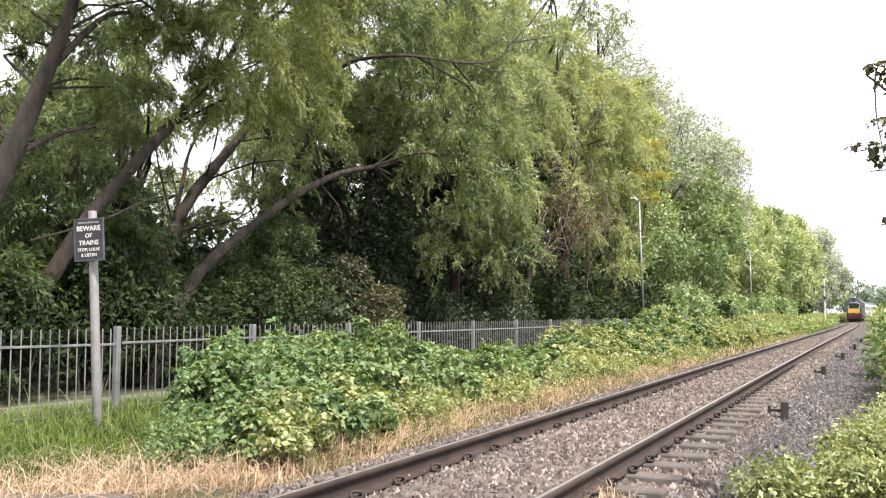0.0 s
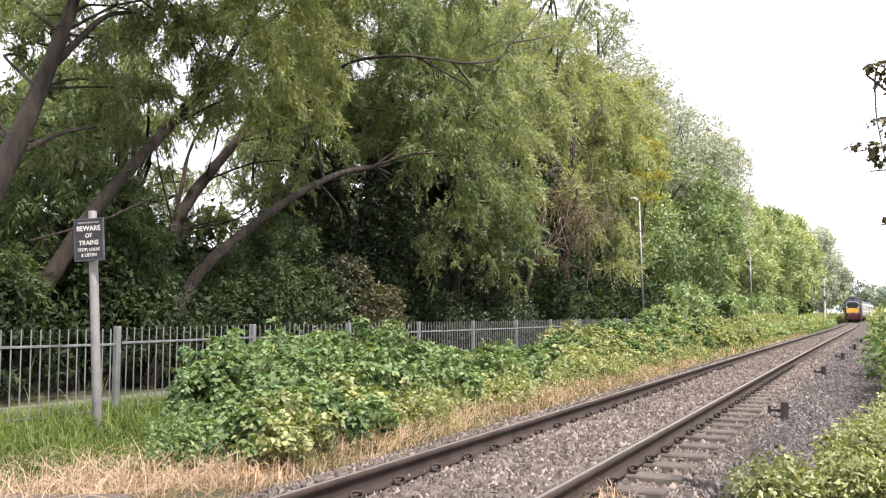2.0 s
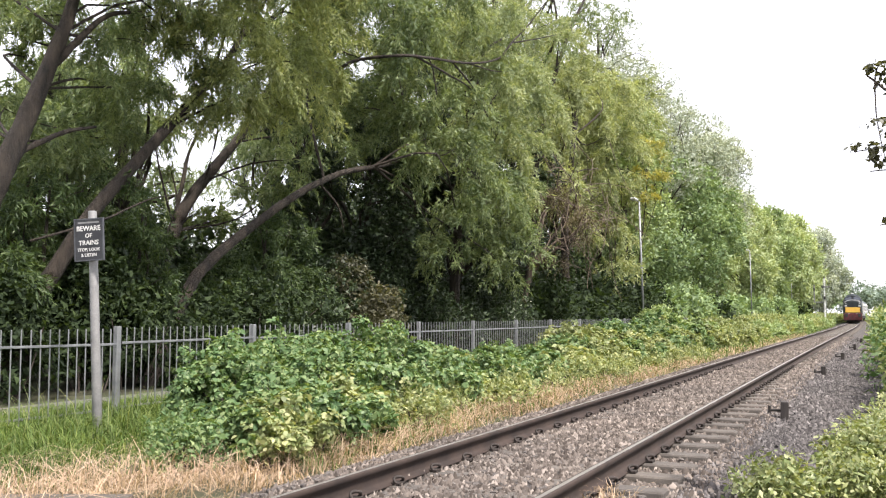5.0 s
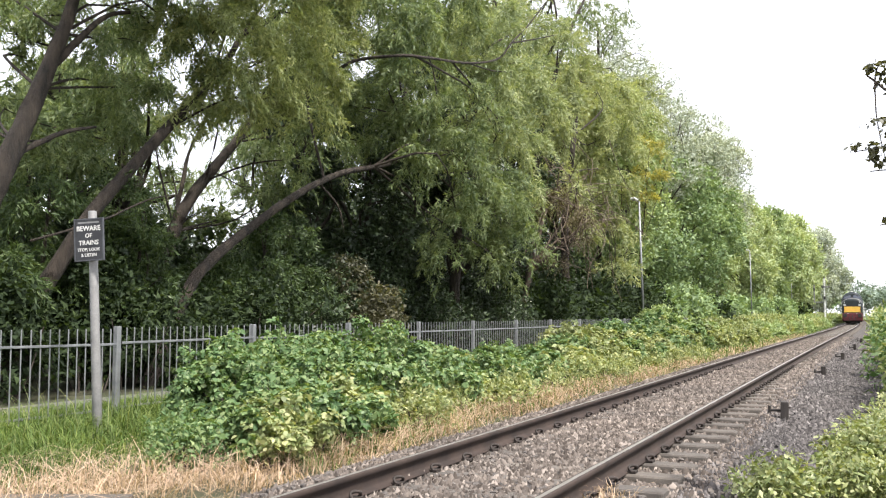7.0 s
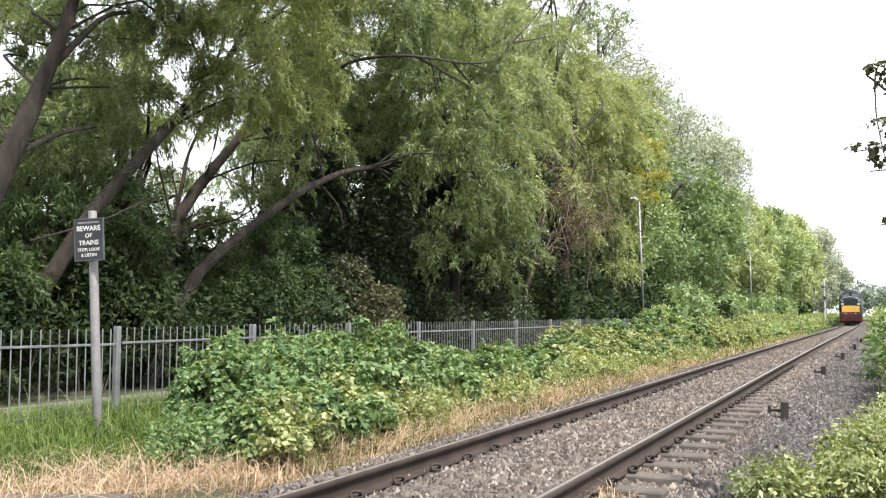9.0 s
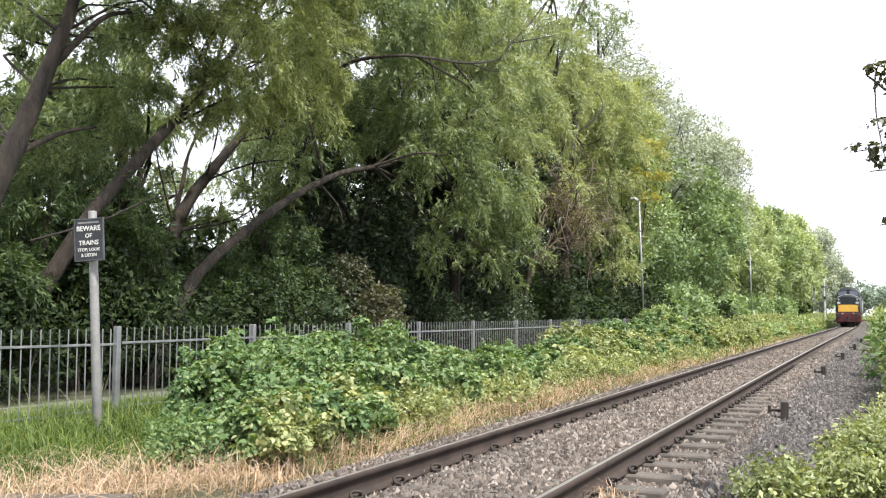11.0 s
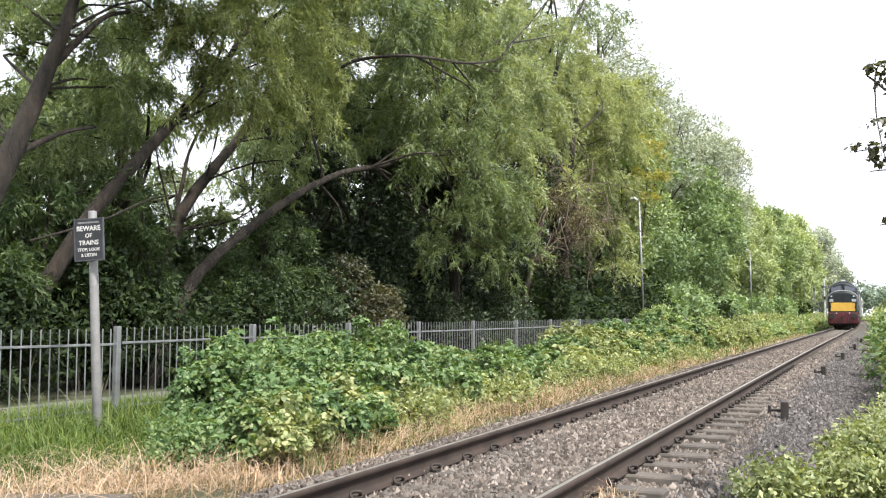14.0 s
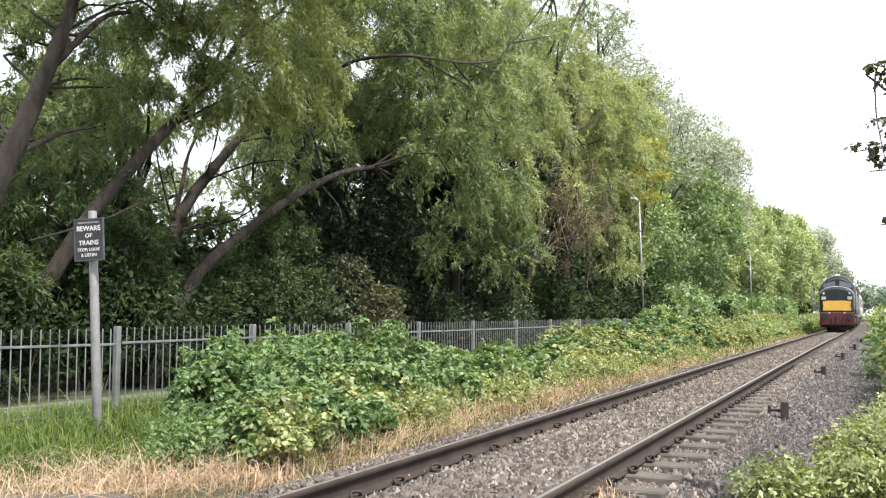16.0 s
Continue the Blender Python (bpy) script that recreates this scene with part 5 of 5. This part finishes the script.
# ---- overhanging twig at the other side ----
def overhang():
    rng = seeded(31)
    top = empty("overhanging_branch", "leafy maple branch reaching over from a hidden tree", "branch", (4.56, 7.2, 2.42))
    b = np.array((4.6, 7.2, 2.4))
    lines = [([(0, 0, 0), (-0.9, -0.05, 0.1), (-1.5, -0.15, 0.15), (-1.85, -0.2, 0.42)], 0.03, 0.006), ([(-0.9, -0.05, 0.1), (-1.4, -0.15, -0.05), (-1.95, -0.2, -0.12)], 0.014, 0.004),
             ([(-0.5, 0, 0.05), (-1.2, -0.1, -0.2), (-1.85, -0.15, -0.26)], 0.014, 0.004), ([(0, 0, 0), (-0.9, 0.1, -0.45), (-1.8, -0.1, -0.64)], 0.014, 0.004),
             ([(-1.2, -0.1, 0.12), (-1.72, -0.2, 0.5), (-1.8, -0.2, 0.2), (-1.74, -0.2, -0.25)], 0.01, 0.003)]
    tubes = [tube(l, np.linspace(a, c, len(l)), 6, 3, 0.05) for l, a, c in lines]
    v, q = join_tubes(tubes)
    child("branch", mesh_idx("branch", v, q, M_TWIG), top)
    cl = [(-1.72, -0.2, 0.46, 0.12, 0.12, 0.03), (-1.66, -0.2, 0.37, 0.09, 0.1, 0.05), (-1.62, -0.2, 0.22, 0.07, 0.1, 0.06), (-1.71, -0.2, 0.06, 0.13, 0.12, 0.035), (-1.63, -0.2, 0.02, 0.08, 0.1, 0.05),
          (-1.8, -0.2, -0.1, 0.16, 0.12, 0.025), (-1.69, -0.2, -0.17, 0.13, 0.12, 0.04), (-1.62, -0.2, -0.08, 0.09, 0.1, 0.05), (-1.66, -0.2, -0.62, 0.05, 0.06, 0.02), (-1.45, -0.2, 0.2, 0.2, 0.2, 0.25), (-1.4, -0.15, -0.12, 0.2, 0.2, 0.1)]
    cl = [(x - 0.06, y, z, a, b, c) for x, y, z, a, b, c in cl]
    child("leaves", mesh_np("leaves", bramble_leaves(rng, cl, 330, 0.048), 6, M_BRONZE), top)
    v, q = tube([(1.6, 0.2, -2.75), (1.5, 0.1, -1.0), (1.4, 0, 0.6)], [0.09, 0.07, 0.05], 10, 4, 0.05)
    v2, q2 = tube([(1.45, 0.05, -0.3), (0.6, 0, -0.1), (0, 0, 0)], [0.045, 0.035, 0.03], 8, 4, 0.05)
    v, q = join_tubes([(v, q), (v2, q2)])
    child("trunk", mesh_idx("trunk", v, q, M_BARK), top)


overhang()


# ---- grass ----
def blades(rng, x, y, z, tall, wide, lean):
    n = len(x)
    P = np.stack([x, y, z], -1)
    a = rng.random(n) * 2 * np.pi
    S = np.stack([np.cos(a), np.sin(a), np.zeros(n)], -1) * wide[:, None]
    B = np.stack([-np.sin(a), np.cos(a), np.zeros(n)], -1) * (lean * rng.standard_normal(n))[:, None]
    t = tall[:, None]
    up = np.array([0, 0, 1.0])
    mid = P + up * t * 0.6 + B * t * 0.35
    tip = P + up * t * (1 - 0.2 * np.minimum(np.abs(lean), 1)) + B * t
    return np.stack([P - S, P + S, mid + S * 0.7, mid - S * 0.7, mid - S * 0.7, mid + S * 0.7, tip + S * 0.15, tip - S * 0.15], 1).reshape(-1, 3)


def build_grass():
    rng = seeded(51)
    gh = np.vectorize(ground_height)
    # green verge round the sign and along the railing
    n = 26000
    x, y = rng.uniform(-7.3, -3.2, n), rng.uniform(3.6, 10.4, n)
    keep = (rng.random(n) < np.clip((-x - 3.1) / 1.2, 0, 1)) & ~((x > -4.8) & (y > 8.4))
    x, y = x[keep], y[keep]
    tall = (0.10 + 0.32 * rng.random(len(x)) ** 1.6) * np.interp(-x, [3, 4.5, 5.8, 6.6, 7.3], [0.7, 1.0, 1.0, 0.8, 0.5])
    g = mesh_np("grass", blades(rng, x, y, gh(x, y) - 0.02, tall, 0.004 + 0.003 * rng.random(len(x)), 1.15), 4, M_GRASS)
    tagged(new("grass", g), "long green grass round the sign and railing", "grass", kind="stuff")
    # tall seeding stalks by the railing
    n = 90
    x, y = rng.uniform(-6.4, -4.6, n), rng.uniform(5.0, 8.4, n)
    g = mesh_np("tall_grass", blades(rng, x, y, gh(x, y) - 0.02, 0.35 + 0.35 * rng.random(n), 0.003 + 0.003 * rng.random(n), 0.5), 4, M_NETTLE)
    tagged(new("tall_grass", g), "tall seeding grass stalks in front of the railing", "grass", kind="stuff")
    # dry grass at the ballast edge
    n = 27000
    y = 3.4 + 26 * rng.random(n) ** 2.6
    x = -2.5 + rng.normal(0, 1, n) * np.interp(y, [3.4, 7, 10, 30], [0.6, 0.42, 0.2, 0.2]) - 0.5 * (y < 6.3)
    keep = (x < -1.85) & (x > -4.6)
    x, y = x[keep], y[keep]
    tall = 0.05 + 0.33 * rng.random(len(x)) ** 3.2
    g = mesh_np("dry_grass", blades(rng, x, y, gh(x, y) - 0.02, tall, 0.0026 + 0.0026 * rng.random(len(x)), 1.9), 4, M_STRAW)
    tagged(new("dry_grass", g), "bleached dry grass along the edge of the ballast", "grass", kind="stuff")
    n = 12000
    y = 7.5 + 120 * rng.random(n) ** 1.7
    x = rng.normal(-2.75, 0.35, n)
    keep = (x < -2.0)
    x, y = x[keep], y[keep]
    cx = np.array([centre(k) for k in y])
    tall = 0.08 + 0.26 * rng.random(len(x)) ** 2
    g = mesh_np("verge_grass", blades(rng, x + cx, y, gh(x, y) - 0.02, tall, 0.005 + 0.0002 * y, 1.5), 4, M_GRASS)
    n = 5000
    y2 = 13 + 60 * rng.random(n) ** 1.5
    x2 = rng.normal(-2.5, 0.3, n)
    x2, y2 = x2[x2 < -1.9], y2[x2 < -1.9]
    g2 = mesh_np("verge_straw", blades(rng, x2 + np.array([centre(k) for k in y2]), y2, gh(x2, y2) - 0.02, 0.06 + 0.22 * rng.random(len(x2)) ** 2.5, 0.005 + 0.0002 * y2, 1.8), 4, M_STRAW)
    tagged(new("verge_straw", g2), "patches of bleached grass along the verge", "grass", kind="stuff")
    tagged(new("verge_grass", g), "green and yellowing grass along the verge", "grass", kind="stuff")


build_grass()


def dried_weed(x, y, n, seed):
    rng = seeded(seed)
    a = blades(rng, rng.normal(0, 0.07, n), rng.normal(0, 0.09, n), np.zeros(n) - 0.01, 0.04 + 0.13 * rng.random(n), 0.002 + 0.0015 * rng.random(n), 1.6)
    ob = tagged(new("dried_weed", mesh_np("dried_weed", a, 4, M_STRAW)), "tangle of pale dried weed against the rail", "weed", "dried weeds at the rail")
    ob.location = (x, y, -0.19)


for _k, (_x, _y) in enumerate(((0.90, 6.2), (0.92, 6.62))):
    dried_weed(_x, _y, 70, 900 + _k)


# ---- stick among the brambles ----
def stick():
    top = empty("stick", "dark bent stick caught in the front of the brambles", "stick", (-3.6, 7.6, -0.2))
    v, q = tube([(-0.06, -0.5, -0.1), (-0.05, -0.42, 0.17), (-0.02, -0.36, 0.23), (0.0, -0.3, 0.28), (0.02, -0.22, 0.31)], [0.012, 0.011, 0.01, 0.009, 0.006], 7, 5, 0.06)
    child("stem", mesh_idx("stem", v, q, M_STUB), top)


stick()


# ---- concrete slab at the near edge ----
tagged(part("slab", box((1.7, 0.5, 0.1), (-2.95, 4.62, -0.22), 0.012, turn=pose(0, 0, 0, 0, 0, 25)), M_SLEEPER), "weathered concrete slab lying in dry grass", "slab")


# ---- distance ----
def build_distance():
    r = seeded(77)
    for k, (x, y, h, rad) in enumerate(((-2, 330, 13, 7), (9, 345, 16, 8), (22, 350, 17, 9), (36, 330, 18, 9), (16, 260, 11, 5), (14, 210, 11, 4.5), (11, 170, 10, 4.0), (50, 350, 18, 10), (-14, 300, 20, 8), (-10, 262, 19, 7))):
        cl = crown_clumps(r, x, y, 0.5, h, rad, 20)
        # M_FAR brings the haze as leaf colour.
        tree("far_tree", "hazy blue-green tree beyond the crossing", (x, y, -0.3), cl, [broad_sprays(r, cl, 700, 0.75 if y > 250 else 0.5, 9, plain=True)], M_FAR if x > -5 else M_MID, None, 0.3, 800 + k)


build_distance()


# ---- movement ----
SPEED, NEAR_Y = 6.15, 74.0


def front_y(t):
    return NEAR_Y + SPEED * (16.0 - t)


def vehicle_rows(back, long):
    rows = []
    for i in range(17):
        t = float(i)
        a, b = front_y(t) + back + 0.15 * long, front_y(t) + back + 0.85 * long
        turn = math.atan2(centre(b) - centre(a), b - a)
        f = front_y(t) + back
        rows.append((t, pose(centre(a) - (a - f) * math.sin(turn), a - (a - f) * math.cos(turn), rise(f), 0, 0, -math.degrees(turn))))
    return rows


def motions():
    walk(LOCO, vehicle_rows(0.0, 17.0))
    walk(COACH_A, vehicle_rows(17.6, 19.8))
    walk(COACH_B, vehicle_rows(38.0, 19.8))
    # wind in the hanging willow foliage
    for k, o in enumerate(SWAY):
        at, ph = o.location.copy(), k * 2.4
        walk(o, [(j * 0.8, pose(at.x, at.y, at.z, 1.8 * math.sin(1.5 * j * 0.8 + ph), 2.0 * math.sin(1.15 * j * 0.8 + ph * 0.7), 1.5 * math.sin(0.9 * j * 0.8 + ph))) for j in range(21)])
    for wheels, r in ((LOCO_WHEELS, 0.55), (WHEELS_A, 0.46), (WHEELS_B, 0.46)):
        for w in wheels:
            at = w.location.copy()
            step = 0.1
            walk(w, [(k * step, pose(at.x, at.y, at.z, math.degrees(SPEED * k * step / r))) for k in range(161)])


motions()
